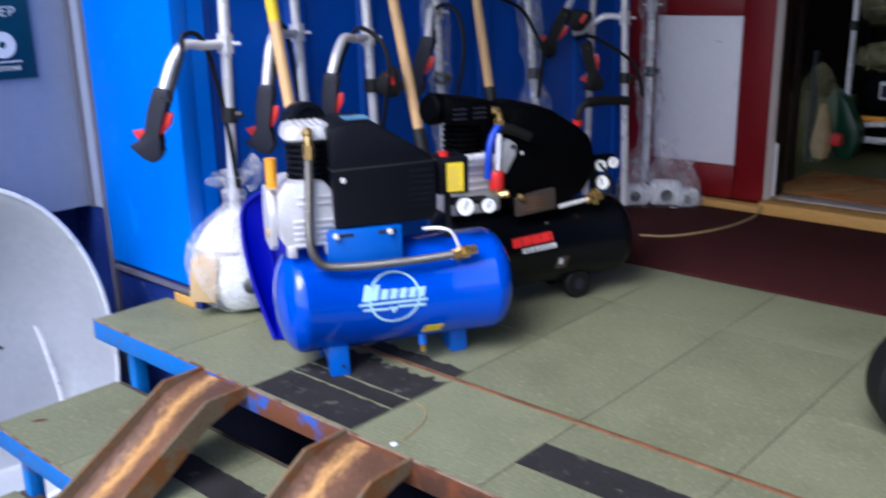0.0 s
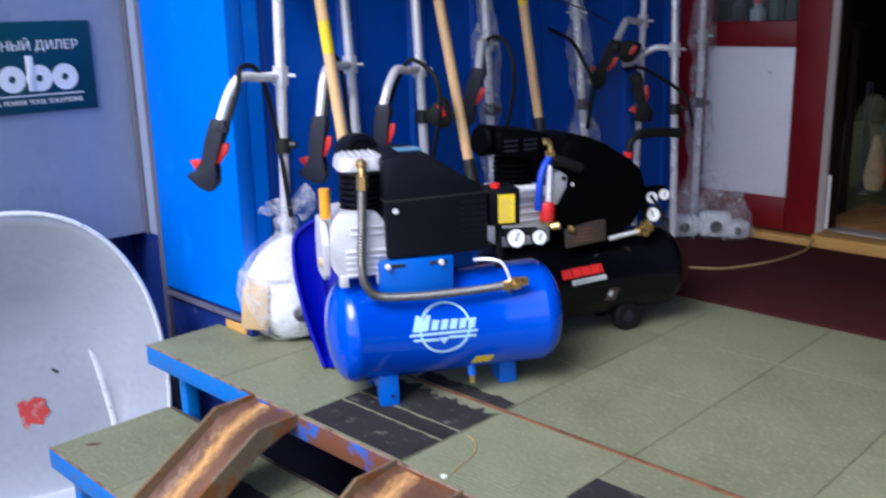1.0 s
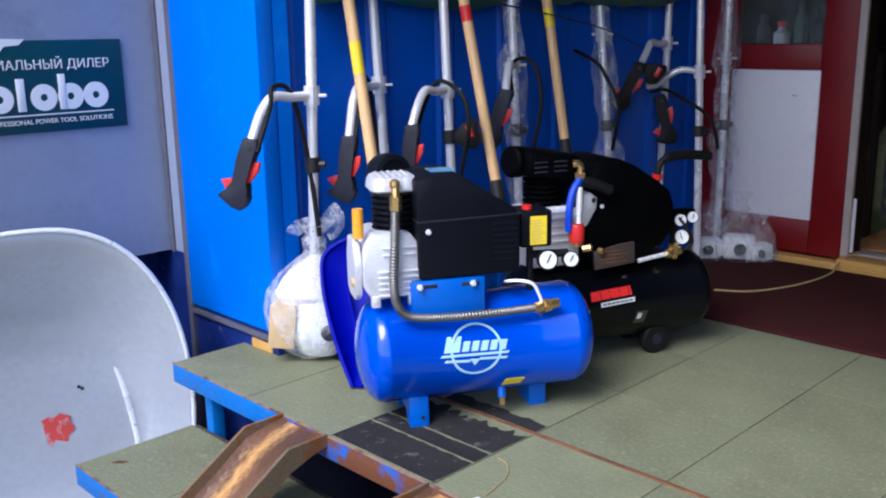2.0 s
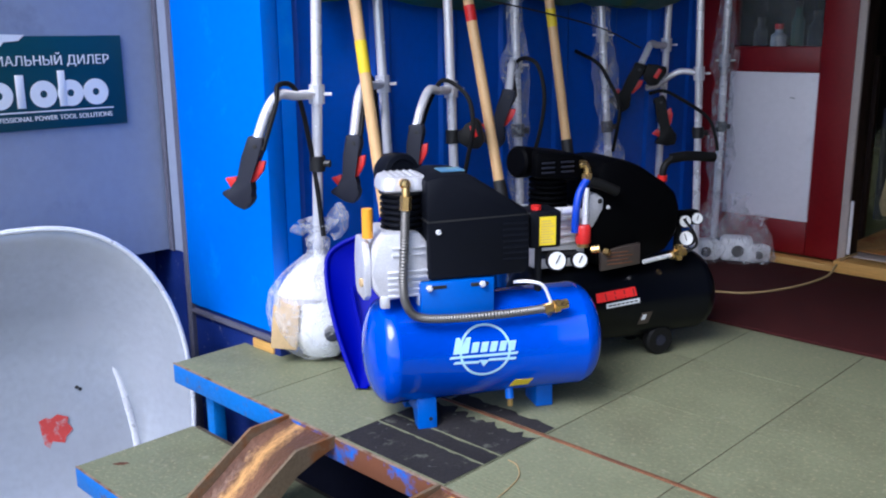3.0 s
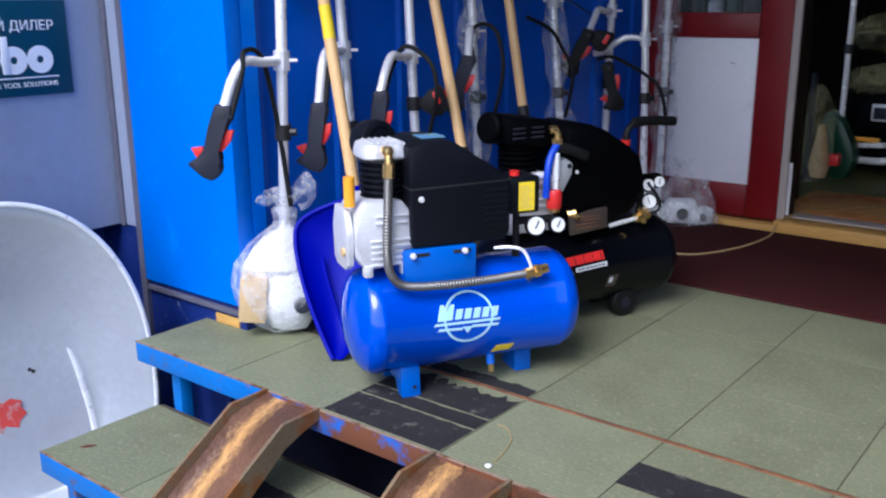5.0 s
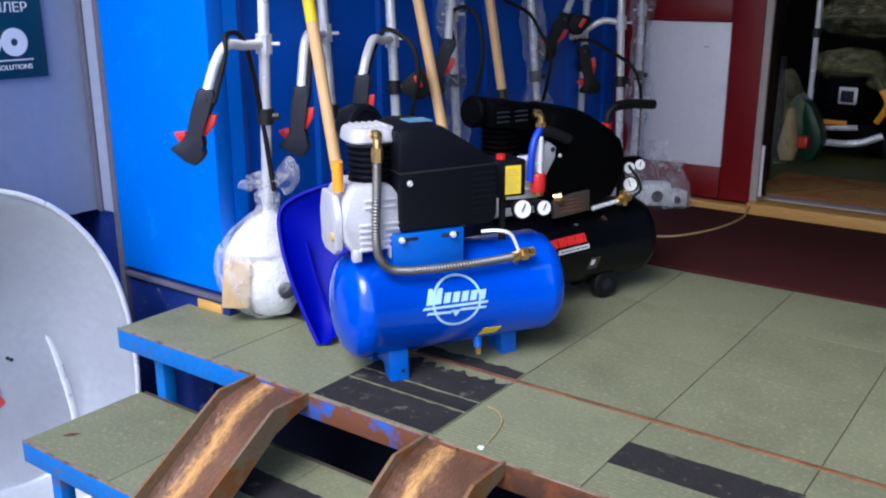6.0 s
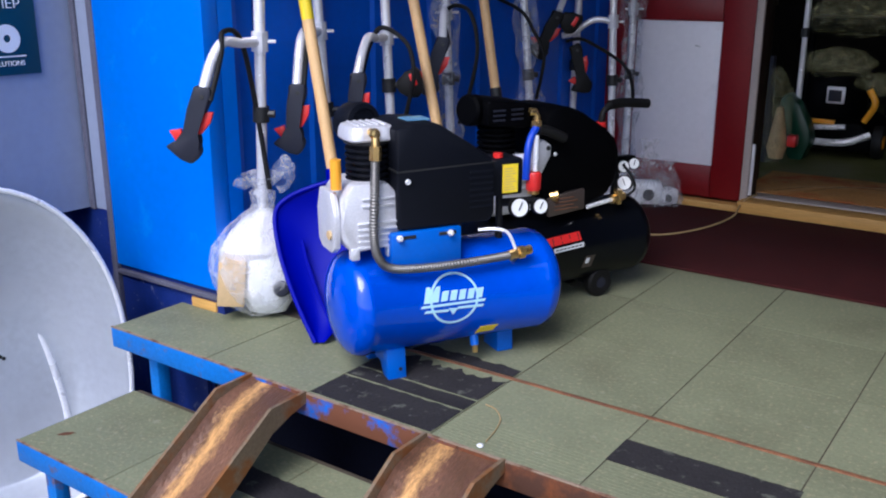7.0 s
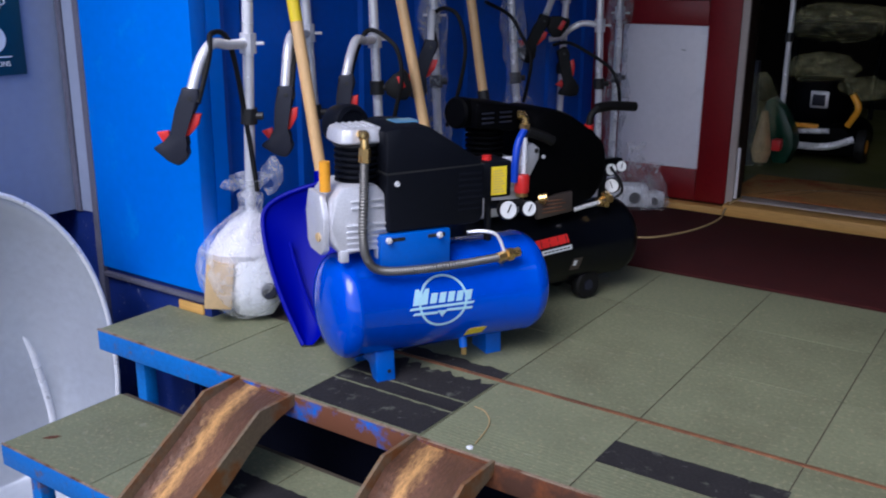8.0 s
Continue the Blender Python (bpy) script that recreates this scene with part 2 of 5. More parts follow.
def track_mat():
    """Rusty plate whose middle is rubbed to a golden, scaly track."""
    m = mat("rubbed_rusty_plate", (0.15, 0.072, 0.04), 0.45, 0.25, var=0.5, scale=12, bump=0.6, bump_scale=110, stain=(0.12, 0.06, 0.03), stain_amount=0.35, stain_scale=9, aniso=(1.6, 0.6, 0.6))
    n, l = m.node_tree.nodes, m.node_tree.links
    bsdf = n["Principled BSDF"]
    old = bsdf.inputs["Base Color"].links[0].from_socket
    co, sep, dist, band, nz, mul, cut, mix = (n.new("ShaderNode" + k) for k in ("TexCoord", "SeparateXYZ", "Math", "MapRange", "TexNoise", "Math", "MapRange", "Mix"))
    l.new(co.outputs["Generated"], sep.inputs[0])
    dist.operation = "SUBTRACT"
    dist.inputs[1].default_value = 0.27
    l.new(sep.outputs["X"], dist.inputs[0])
    ab = n.new("ShaderNodeMath")
    ab.operation = "ABSOLUTE"
    l.new(dist.outputs[0], ab.inputs[0])
    band.inputs["From Min"].default_value, band.inputs["From Max"].default_value = 0.34, 0.0
    l.new(ab.outputs[0], band.inputs["Value"])
    nz.inputs["Scale"].default_value, nz.inputs["Detail"].default_value, nz.inputs["Roughness"].default_value = 55, 9, 0.85
    mp = n.new("ShaderNodeMapping")
    mp.inputs["Scale"].default_value = (1.6, 0.55, 0.55)
    l.new(co.outputs["Object"], mp.inputs["Vector"]), l.new(mp.outputs["Vector"], nz.inputs["Vector"])
    mul.operation = "MULTIPLY_ADD"
    mul.inputs[1].default_value = 0.5
    l.new(band.outputs["Result"], mul.inputs[0]), l.new(nz.outputs["Fac"], mul.inputs[2])
    cut.inputs["From Min"].default_value, cut.inputs["From Max"].default_value = 0.76, 1.02
    l.new(mul.outputs[0], cut.inputs["Value"])
    mix.data_type = "RGBA"
    mix.inputs["B"].default_value = (0.72, 0.4, 0.14, 1)
    l.new(cut.outputs["Result"], mix.inputs["Factor"]), l.new(old, mix.inputs["A"]), l.new(mix.outputs["Result"], bsdf.inputs["Base Color"])
    return m


TRACK = track_mat()


def speckle(m, scale, low, high, color, strength):
    """Adds small pale or dark specks and scuffs to a material."""
    n, l = m.node_tree.nodes, m.node_tree.links
    bsdf = n["Principled BSDF"]
    old = bsdf.inputs["Base Color"].links[0].from_socket
    co, nz, cut, mix = (n.new("ShaderNode" + k) for k in ("TexCoord", "TexNoise", "MapRange", "Mix"))
    nz.inputs["Scale"].default_value, nz.inputs["Detail"].default_value, nz.inputs["Roughness"].default_value = scale, 6, 0.7
    geo = n.new("ShaderNodeNewGeometry")
    l.new(geo.outputs["Position"], nz.inputs["Vector"])
    cut.inputs["From Min"].default_value, cut.inputs["From Max"].default_value, cut.inputs["To Max"].default_value = low, high, strength
    l.new(nz.outputs["Fac"], cut.inputs["Value"])
    mix.data_type = "RGBA"
    mix.inputs["B"].default_value = (*color, 1)
    l.new(cut.outputs["Result"], mix.inputs["Factor"]), l.new(old, mix.inputs["A"]), l.new(mix.outputs["Result"], bsdf.inputs["Base Color"])


speckle(TILE, 30, 0.6, 0.68, (0.34, 0.33, 0.24), 0.45)
speckle(TILE, 3.2, 0.5, 0.75, (0.12, 0.115, 0.07), 0.6)
speckle(TILE, 110, 0.54, 0.66, (0.34, 0.3, 0.18), 0.75)
speckle(TILE, 150, 0.6, 0.68, (0.09, 0.09, 0.055), 0.6)
speckle(TILE, 70, 0.66, 0.72, (0.09, 0.07, 0.05), 0.6)
speckle(TAPE, 45, 0.64, 0.7, (0.3, 0.31, 0.28), 0.5)
speckle(GREY_WALL, 2.5, 0.5, 0.75, (0.22, 0.25, 0.34), 0.5)
speckle(BLUE_PANEL, 3.0, 0.5, 0.75, (0.004, 0.21, 0.85), 0.6)
speckle(GALV, 3.5, 0.5, 0.75, (0.44, 0.46, 0.5), 0.5)
speckle(BLUE_EDGE, 30, 0.62, 0.68, (0.13, 0.2, 0.4), 0.6)


# ---- mesh helpers ----
def box(bm, x0, x1, y0, y1, z0, z1, bevel=0.0, m=None):
    made = bmesh.ops.create_cube(bm, size=1.0)["verts"]
    for v in made:
        v.co = Vector(((x0 + x1) / 2 + v.co.x * (x1 - x0), (y0 + y1) / 2 + v.co.y * (y1 - y0), (z0 + z1) / 2 + v.co.z * (z1 - z0)))
    if m:
        for v in made:
            v.co = m @ v.co
    if bevel:
        edges = {e for v in made for e in v.link_edges}
        bmesh.ops.bevel(bm, geom=list(edges), offset=bevel, segments=2, affect="EDGES", profile=0.5)
    return bm


def tube(bm, pts, r, seg=10, r2=None, cap=True):
    pts = [Vector(p) for p in pts]
    rings = []
    side = None
    for i, p in enumerate(pts):
        d = (pts[min(i + 1, len(pts) - 1)] - pts[max(i - 1, 0)]).normalized()
        if side is None:
            side = d.orthogonal().normalized()
        side = (side - d * side.dot(d)).normalized()
        up = d.cross(side)
        k = r if r2 is None else r + (r2 - r) * i / (len(pts) - 1)
        rings.append([bm.verts.new(p + (side * math.cos(a) + up * math.sin(a)) * k) for a in [2 * math.pi * j / seg for j in range(seg)]])
    for a, b in zip(rings, rings[1:]):
        for j in range(seg):
            bm.faces.new((a[j], a[(j + 1) % seg], b[(j + 1) % seg], b[j]))
    if cap:
        bm.faces.new(rings[0][::-1]), bm.faces.new(rings[-1])
    return bm


def curve_pts(pts, steps=6):
    """Points of a smooth curve through pts."""
    pts = [Vector(p) for p in pts]
    out = []
    ext = [pts[0] * 2 - pts[1], *pts, pts[-1] * 2 - pts[-2]]
    for a, b, c, d in zip(ext, ext[1:], ext[2:], ext[3:]):
        for k in range(steps):
            t = k / steps
            out.append(0.5 * ((2 * b) + (c - a) * t + (2 * a - 5 * b + 4 * c - d) * t * t + (3 * b - a - 3 * c + d) * t ** 3))
    return out + [pts[-1]]


def lathe(bm, profile, seg=32, m=Matrix()):
    """A turned form round z: profile of (radius, z)."""
    rings = []
    for r, z in profile:
        if r < 1e-6:
            rings.append([bm.verts.new(m @ Vector((0, 0, z)))])
        else:
            rings.append([bm.verts.new(m @ Vector((r * math.cos(a), r * math.sin(a), z))) for a in [2 * math.pi * j / seg for j in range(seg)]])
    for a, b in zip(rings, rings[1:]):
        for j in range(seg):
            q = [a[j % len(a)], a[(j + 1) % len(a)], b[(j + 1) % len(b)], b[j % len(b)]]
            q = list(dict.fromkeys(q))
            if len(q) > 2:
                bm.faces.new(q)
    return bm


def extrude_profile(bm, profile, axis_from, axis_to, m=Matrix(), bevel=0.0):
    """A closed outline (u, v) in the xz plane, drawn out along y."""
    a = [bm.verts.new(m @ Vector((u, axis_from, v))) for u, v in profile]
    b = [bm.verts.new(m @ Vector((u, axis_to, v))) for u, v in profile]
    n = len(a)
    faces = [bm.faces.new(a), bm.faces.new(b[::-1])]
    for i in range(n):
        faces.append(bm.faces.new((a[i], b[i], b[(i + 1) % n], a[(i + 1) % n])))
    if bevel:
        bmesh.ops.bevel(bm, geom=list({e for f in faces for e in f.edges}), offset=bevel, segments=2, affect="EDGES", profile=0.5)
    return bm


def part(name, bm, material, parent=None, label="", smooth=True, angle=35):
    bmesh.ops.recalc_face_normals(bm, faces=bm.faces)
    me = bpy.data.meshes.new(name)
    if smooth:
        for f in bm.faces:
            f.smooth = True
        for e in bm.edges:
            if len(e.link_faces) == 2 and e.calc_face_angle(0) > radians(angle):
                e.smooth = False
    bm.to_mesh(me)
    bm.free()
    me.materials.append(material)
    ob = new(name, me)
    ob.parent = parent
    if label:
        tagged(ob, label)
    return ob


def B():
    return bmesh.new()


def thing(name, m, label, category, group="", kind=""):
    e = new(name)
    e.empty_display_size = 0.05
    e.matrix_world = m
    return tagged(e, label, category, group, kind)


def setting(name, bm, material, label, category, smooth=False):
    return tagged(part(name, bm, material, None, "", smooth), label, category, "", "structure")


def rot_to(direction, at=(0, 0, 0)):
    return Matrix.Translation(at) @ Vector((0, 0, 1)).rotation_difference(Vector(direction)).to_matrix().to_4x4()


def flat_text(name, body, size, material, m, parent, extrude=0.0008):
    cu = bpy.data.curves.new(name, "FONT")
    cu.body, cu.size, cu.extrude, cu.align_x = body, size, extrude, "RIGHT"
    tmp = bpy.data.objects.new(name, cu)
    scene.collection.objects.link(tmp)
    bpy.context.view_layer.update()
    me = bpy.data.meshes.new_from_object(tmp)
    bpy.data.objects.remove(tmp)
    me.materials.clear()
    me.materials.append(material)
    me.transform(m)
    ob = new(name, me)
    ob.parent = parent
    return ob


# ---- the setting ----
S = 0.30
setting("ground", box(B(), -60, 60, -60, 60, -0.70, -0.50), CONCRETE, "grey asphalt ground in front of the porch", "ground")

WALL_X = -0.66
setting("wall_west", box(B(), WALL_X - 0.12, WALL_X, -3.2, 0.205, 0.205, 2.6), GREY_WALL, "grey painted metal wall beside the porch", "wall")
setting("plinth_west", box(B(), WALL_X - 0.22, WALL_X - 0.1, -3.2, 0.205, -0.5, 0.203), NAVY, "navy blue painted foot of the grey wall", "wall base")
b = box(B(), WALL_X + 0.002, WALL_X + 0.022, 0.19, 0.205, 0.2, 2.6, 0.003)
setting("trim_west", b, BROWN_TRIM, "weathered brown corner strip", "trim")
b = box(B(), -0.592, -0.569, 0.193, 0.212, -0.5, 2.6, 0.003)
setting("wall_filler", box(B(), WALL_X + 0.024, -0.594, 0.196, 0.212, 0.205, 2.6), GREY_WALL, "grey filler strip in the wall corner", "wall")
setting("plinth_filler", box(B(), WALL_X - 0.099, -0.594, 0.198, 0.212, -0.5, 0.203), NAVY, "navy foot of the wall corner", "wall base")
setting("trim_corner", b, BROWN_TRIM, "narrow brownish corner post", "trim")
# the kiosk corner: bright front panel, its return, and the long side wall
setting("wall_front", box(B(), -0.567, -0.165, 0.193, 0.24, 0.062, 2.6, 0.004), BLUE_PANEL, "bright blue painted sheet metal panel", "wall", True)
setting("plinth_front", box(B(), -0.567, -0.17, 0.205, 0.26, -0.5, 0.058), NAVY, "scuffed navy blue plinth under the panel", "wall base")
setting("trim_front", box(B(), -0.567, -0.168, 0.192, 0.215, 0.036, 0.048, 0.002), BROWN_TRIM, "thin brown strip under the blue panel", "trim")
side_a, side_b = Vector((-0.20, 0.285)), Vector((-0.03, 2.0))
b = B()
box(b, -0.23, -0.167, 0.242, 0.285, -0.5, 2.6)
setting("wall_return", b, BLUE_PANEL, "blue return of the kiosk corner", "wall")
ang = math.degrees(math.atan2(side_b.y - side_a.y, side_b.x - side_a.x))
length = (side_b - side_a).length
b = box(B(), 0, length, 0, 0.08, -0.5, 2.6)
# pressed ribs of the sheet
x = 0.02
while x < length - 0.08:
    extrude_profile(b, [(x, 0.0), (x + 0.012, -0.008), (x + 0.058, -0.008), (x + 0.07, 0.0)], -0.5, 2.6, Matrix(((1, 0, 0, 0), (0, 0, 1, 0), (0, 1, 0, 0), (0, 0, 0, 1))))
    x += 0.23
wall_side = setting("wall_side", b, BLUE_WALL, "profiled metal wall behind the tools, blue deepened for shade", "wall")
wall_side.matrix_world = pose(side_a.x, side_a.y, 0, 0, 0, ang)

# back facade with door leaf and doorway
setting("wall_back", box(B(), -0.4, 0.555, 2.02, 2.14, 1.98, 2.6), MAROON, "dark red facade above the door", "wall")
setting("wall_lintel", box(B(), 0.557, 1.5, 2.02, 2.14, 1.98, 2.6), MAROON, "dark red facade over the doorway", "wall")
setting("wall_right", box(B(), 1.5, 5.0, 2.02, 2.14, -0.5, 2.6), PLASTER, "plain facade beyond the doorway", "wall")
setting("wall_under", box(B(), -0.4, 1.498, 2.03, 2.14, -0.5, -0.02), NAVY, "dark foot of the facade under the door", "wall base")

door = thing("door_1", pose(0, 0, 0), "dark red wooden door leaf with white lower panel", "door", kind="structure")
DX0, DX1, DY = -0.04, 0.512, 2.0
for nm, x0, x1, z0, z1 in (("stile", DX0, 0.092, 0.03, 1.97), ("stile", 0.40, DX1, 0.03, 1.97), ("rail", 0.093, 0.399, 0.03, 0.147),
                           ("rail", 0.093, 0.399, 0.652, 0.737), ("rail", 0.093, 0.399, 1.86, 1.97)):
    part(nm, box(B(), x0, x1, DY, DY + 0.045, z0, z1, 0.004), MAROON, door)
part("panel", box(B(), 0.088, 0.402, DY - 0.007, DY + 0.03, 0.147, 0.651, 0.004), WHITE_PANEL, door, "white plastic infill panel")
part("glass", box(B(), 0.094, 0.398, DY + 0.018, DY + 0.022, 0.738, 1.859), PANE, door, "dim window glass with goods behind it")
part("scratch", box(B(), 0.31, 0.328, DY - 0.0076, DY - 0.0066, 0.5655, 0.5672, m=Matrix.Translation((0.319, 0, 0.566)) @ pose(0, 0, 0, 0, 8, 0) @ Matrix.Translation((-0.319, 0, -0.566))), INK, door, "short dark scratch")
frame_door = thing("door_frame", pose(0, 0, 0), "pale scuffed metal door frame with a steel hinge strip", "door frame", kind="structure")
part("jamb", box(B(), 0.516, 0.542, 1.985, 2.005, 0.0, 1.97, 0.004), FRAME_GREY, frame_door)
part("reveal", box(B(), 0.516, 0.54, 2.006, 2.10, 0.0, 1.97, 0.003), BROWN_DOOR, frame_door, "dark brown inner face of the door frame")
part("jamb", box(B(), 1.46, 1.49, 1.985, 2.10, 0.0, 1.97, 0.004), FRAME_GREY, frame_door)
part("hinge", tube(B(), [(0.549, 1.995, 0.06), (0.549, 1.995, 0.24)], 0.006, 8), ALU_TUBE, frame_door, "steel hinge barrel")
thr = thing("threshold", pose(0, 0, 0), "raw pine threshold beam with a metal edge", "threshold", kind="structure")
part("beam", box(B(), 0.525, 1.55, 1.93, 2.02, 0.0, 0.047, 0.006), WOOD_RAW, thr)
part("ledge", box(B(), 0.02, 0.522, 1.945, 1.998, 0.0, 0.027, 0.005), WOOD_RAW, thr)
part("edge_strip", box(B(), 0.545, 1.5, 2.022, 2.10, 0.02, 0.05, 0.003), FRAME_GREY, thr, "pale worn metal strip")

# shop room behind the doorway; its gloom is painted into near-black walls and ceiling
setting("shop_floor", box(B(), -0.9, 3.5, 2.102, 5.2, -0.1, 0.03), SHOP_FLOOR, "dull green floor inside the shop", "floor")
setting("shop_wall_back", box(B(), -0.9, 3.5, 5.2, 5.3, -0.1, 2.6), SHOP_GLOOM, "shop back wall painted near-black for the gloom", "wall")
setting("shop_wall_left", box(B(), -1.0, -0.9, 2.14, 5.3, -0.1, 2.6), SHOP_GLOOM, "shop side wall painted near-black for the gloom", "wall")
setting("shop_wall_right", box(B(), 3.5, 3.6, 2.14, 5.3, -0.1, 2.6), SHOP_GLOOM, "shop side wall painted near-black for the gloom", "wall")
setting("ceiling_shop", box(B(), -1.0, 3.6, 2.0, 5.3, 2.6, 2.7), SHOP_GLOOM, "shop ceiling painted near-black for the gloom", "ceiling")
# out of view, added to block sky light from the right
setting("shade_wall_east", box(B(), 2.402, 2.5, -0.65, 2.0, -0.5, 1.778), NAVY, "unseen dark wall added to shade the porch from the right", "wall")
# canopy out of view; height and front edge set to darken the porch's back
setting("ceiling_porch", box(B(), -0.85, 2.5, -0.34, 2.0, 1.78, 1.86), ROOFING, "unseen grey canopy set low to shade the porch", "ceiling")

# platform deck and its steel frame
deck = setting("floor", box(B(), -0.32, 2.4, 0.004, 2.02, -0.04, -0.0016), GROUT, "porch deck of worn green square tiles", "floor")
step_1 = setting("step_1", box(B(), -0.29, 2.2, -0.272, 0.03, -0.20, -0.1668), GROUT, "upper porch step with green tiles", "step")
step_2 = setting("step_2", box(B(), -0.26, 2.2, -0.56, -0.24, -0.365, -0.332), GROUT, "lower porch step with green tiles", "step")
fr = thing("deck_frame", pose(0, 0, 0), "blue painted steel frame with chipped rusty edge under the deck", "steel frame")
part("front_rail", box(B(), -0.328, 0.13, -0.006, 0.003, -0.05, -0.003, 0.002), BLUE_EDGE, fr)
part("front_rail", box(B(), 0.132, 0.66, -0.006, 0.003, -0.05, -0.003, 0.002), BLUE_RUST, fr, "rusty chipped blue rail")
part("front_rail", box(B(), 0.662, 2.4, -0.006, 0.003, -0.05, -0.003, 0.002), RUST, fr, "bare rusty rail")
part("side_rail", box(B(), -0.329, -0.321, 0.004, 0.19, -0.05, -0.003, 0.002), BLUE_EDGE, fr)
for x0 in (-0.247, 0.95, 1.9):
    part("leg", box(B(), x0, x0 + 0.032, 0.03, 0.065, -0.5, -0.05, 0.004), BLUE_EDGE, fr)
# added near-black sheet stands in for the shade under the deck
part("shade_board", box(B(), -0.22, 2.4, 0.20, 0.215, -0.5, -0.05), UNDERDECK_SHADE, fr, "near-black board added for the shade under the deck")
part("side_board", box(B(), -0.32, -0.235, 0.19, 0.2, -0.5, -0.05), NAVY, fr)
for nm, x0, y0, z0 in (("step_frame", -0.297, -0.28, -0.165), ("step_frame", -0.27, -0.57, -0.33)):
    f2 = thing(nm, pose(0, 0, 0), "blue painted steel step frame", "steel frame")
    part("front_rail", box(B(), x0, 2.2, y0 - 0.006, y0 + 0.004, z0 - 0.05, z0 - 0.003, 0.002), BLUE_EDGE, f2)
    part("side_rail", box(B(), x0 - 0.006, x0 + 0.002, y0 + 0.006, y0 + 0.3, z0 - 0.05, z0 - 0.003, 0.002), BLUE_EDGE, f2)
    part("back_rail", box(B(), x0, 2.2, y0 + 0.308, y0 + 0.314, z0 - 0.05, z0 - 0.006, 0.002), RUST, f2, "rusty rear angle")
    for x1 in (x0 + 0.05, 1.1):
        part("leg", box(B(), x1, x1 + 0.035, y0 + 0.02, y0 + 0.055, -0.5, z0 - 0.05, 0.004), BLUE_EDGE, f2)


# ramps
def ramp(x0, x1):
    t = thing("ramp_channel", pose(0, 0, 0), "rusty steel channel ramp laid over the porch steps", "ramp", "ramp channels")
    def top(y):
        return 0.004 if y > -0.1 else 0.004 + (y + 0.1) * 0.62
    ys = [0.0, -0.05, -0.1, -0.2, -0.35, -0.5, -0.65, -0.8]
    dep = [0.012, 0.022, 0.04, 0.05, 0.05, 0.05, 0.05, 0.05]
    ys[0] = -0.004
    for nm, xa, xb, mt in (("flange", x0, x0 + 0.007, RUST_PALE), ("flange", x1 - 0.007, x1, RUST_PALE)):
        b = B()
        up = [[b.verts.new((xx, y, top(y))) for xx in (xa, xb)] for y in ys]
        lo = [[b.verts.new((xx, y, top(y) - d - 0.012)) for xx in (xa, xb)] for y, d in zip(ys, dep)]
        for i in range(len(ys) - 1):
            b.faces.new((up[i][0], up[i][1], up[i + 1][1], up[i + 1][0]))
            b.faces.new((lo[i][0], lo[i + 1][0], lo[i + 1][1], lo[i][1]))
            for k in (0, 1):
                b.faces.new((up[i][k], up[i + 1][k], lo[i + 1][k], lo[i][k]))
        for i in (0, -1):
            b.faces.new((up[i][0], up[i][1], lo[i][1], lo[i][0]))
        part(nm, b, mt, t, smooth=False)
    n = 18
    b = B()
    grid = []
    for y, d in zip(ys, dep):
        row = []
        for k in range(n + 1):
            u = k / n
            xx = x0 + 0.008 + (x1 - x0 - 0.016) * u
            sag = 1 - (abs(2 * u - 1)) ** 7 * 0.45
            row.append([b.verts.new((xx, y, top(y) - d * sag)), b.verts.new((xx, y, top(y) - d * sag - 0.006))])
        grid.append(row)
    for i in range(len(ys) - 1):
        for k in range(n):
            b.faces.new((grid[i][k][0], grid[i][k + 1][0], grid[i + 1][k + 1][0], grid[i + 1][k][0]))
            b.faces.new((grid[i][k][1], grid[i + 1][k][1], grid[i + 1][k + 1][1], grid[i][k + 1][1]))
        for k in (0, -1):
            b.faces.new((grid[i][k][0], grid[i + 1][k][0], grid[i + 1][k][1], grid[i][k][1]))
    part("web", b, TRACK, t, "rusty web with a golden worn track")
    return t


ramp(0.14, 0.30)
ramp(0.59, 0.762)

# carpet, cord
tagged(part("door_mat", box(B(), 0.05, 2.4, 1.195, 1.928, 0.0, 0.009, 0.003), MAT_RED), "worn maroon carpet runner before the door", "mat")
tagged(part("cord", tube(B(), curve_pts([(0.36, 1.44, 0.012), (0.45, 1.50, 0.012), (0.52, 1.66, 0.012), (0.545, 1.84, 0.014), (0.538, 1.922, 0.03), (0.55, 1.96, 0.053), (0.562, 2.04, 0.056)], 8), 0.0035, 8), CORD),
       "thin yellowish cord lying across the carpet", "cord")


# ---- blue air compressor ----
def gauge(parent, at, face, r):
    m = rot_to(face, at)
    g = part("gauge", lathe(B(), [(0, -0.018), (r * 0.9, -0.016), (r, -0.01), (r, 0.004), (r * 0.9, 0.004), (r * 0.88, 0.001), (0, 0.001)], 24, m), RUBBER, parent, "black pressure gauge")
    part("dial", lathe(B(), [(0, 0.002), (r * 0.86, 0.002), (r * 0.86, 0.0035), (0, 0.0035)], 24, m), DIAL, g, "white dial")
    part("needle", box(B(), -0.001, 0.001, -r * 0.3, r * 0.6, 0.0045, 0.0055, m=m @ pose(0, 0, 0, 0, 0, -35)), INK, g)
    return g


def tank_shell(R, L, zc):
    hd = R * 0.42
    prof = [(R * math.sin(a), -L / 2 + hd - hd * math.cos(a)) for a in [math.pi / 2 * k / 8 for k in range(9)]]
    seam = [(R + 0.0012, -L / 2 + hd + 0.004), (R + 0.0012, -L / 2 + hd + 0.012), (R, -L / 2 + hd + 0.014)]
    half = prof + seam
    full = half + [(r, -z) for r, z in reversed(half)]
    return lathe(B(), full, 56, Matrix.Translation((0, 0, zc)) @ pose(0, 0, 0, 0, 90, 0))


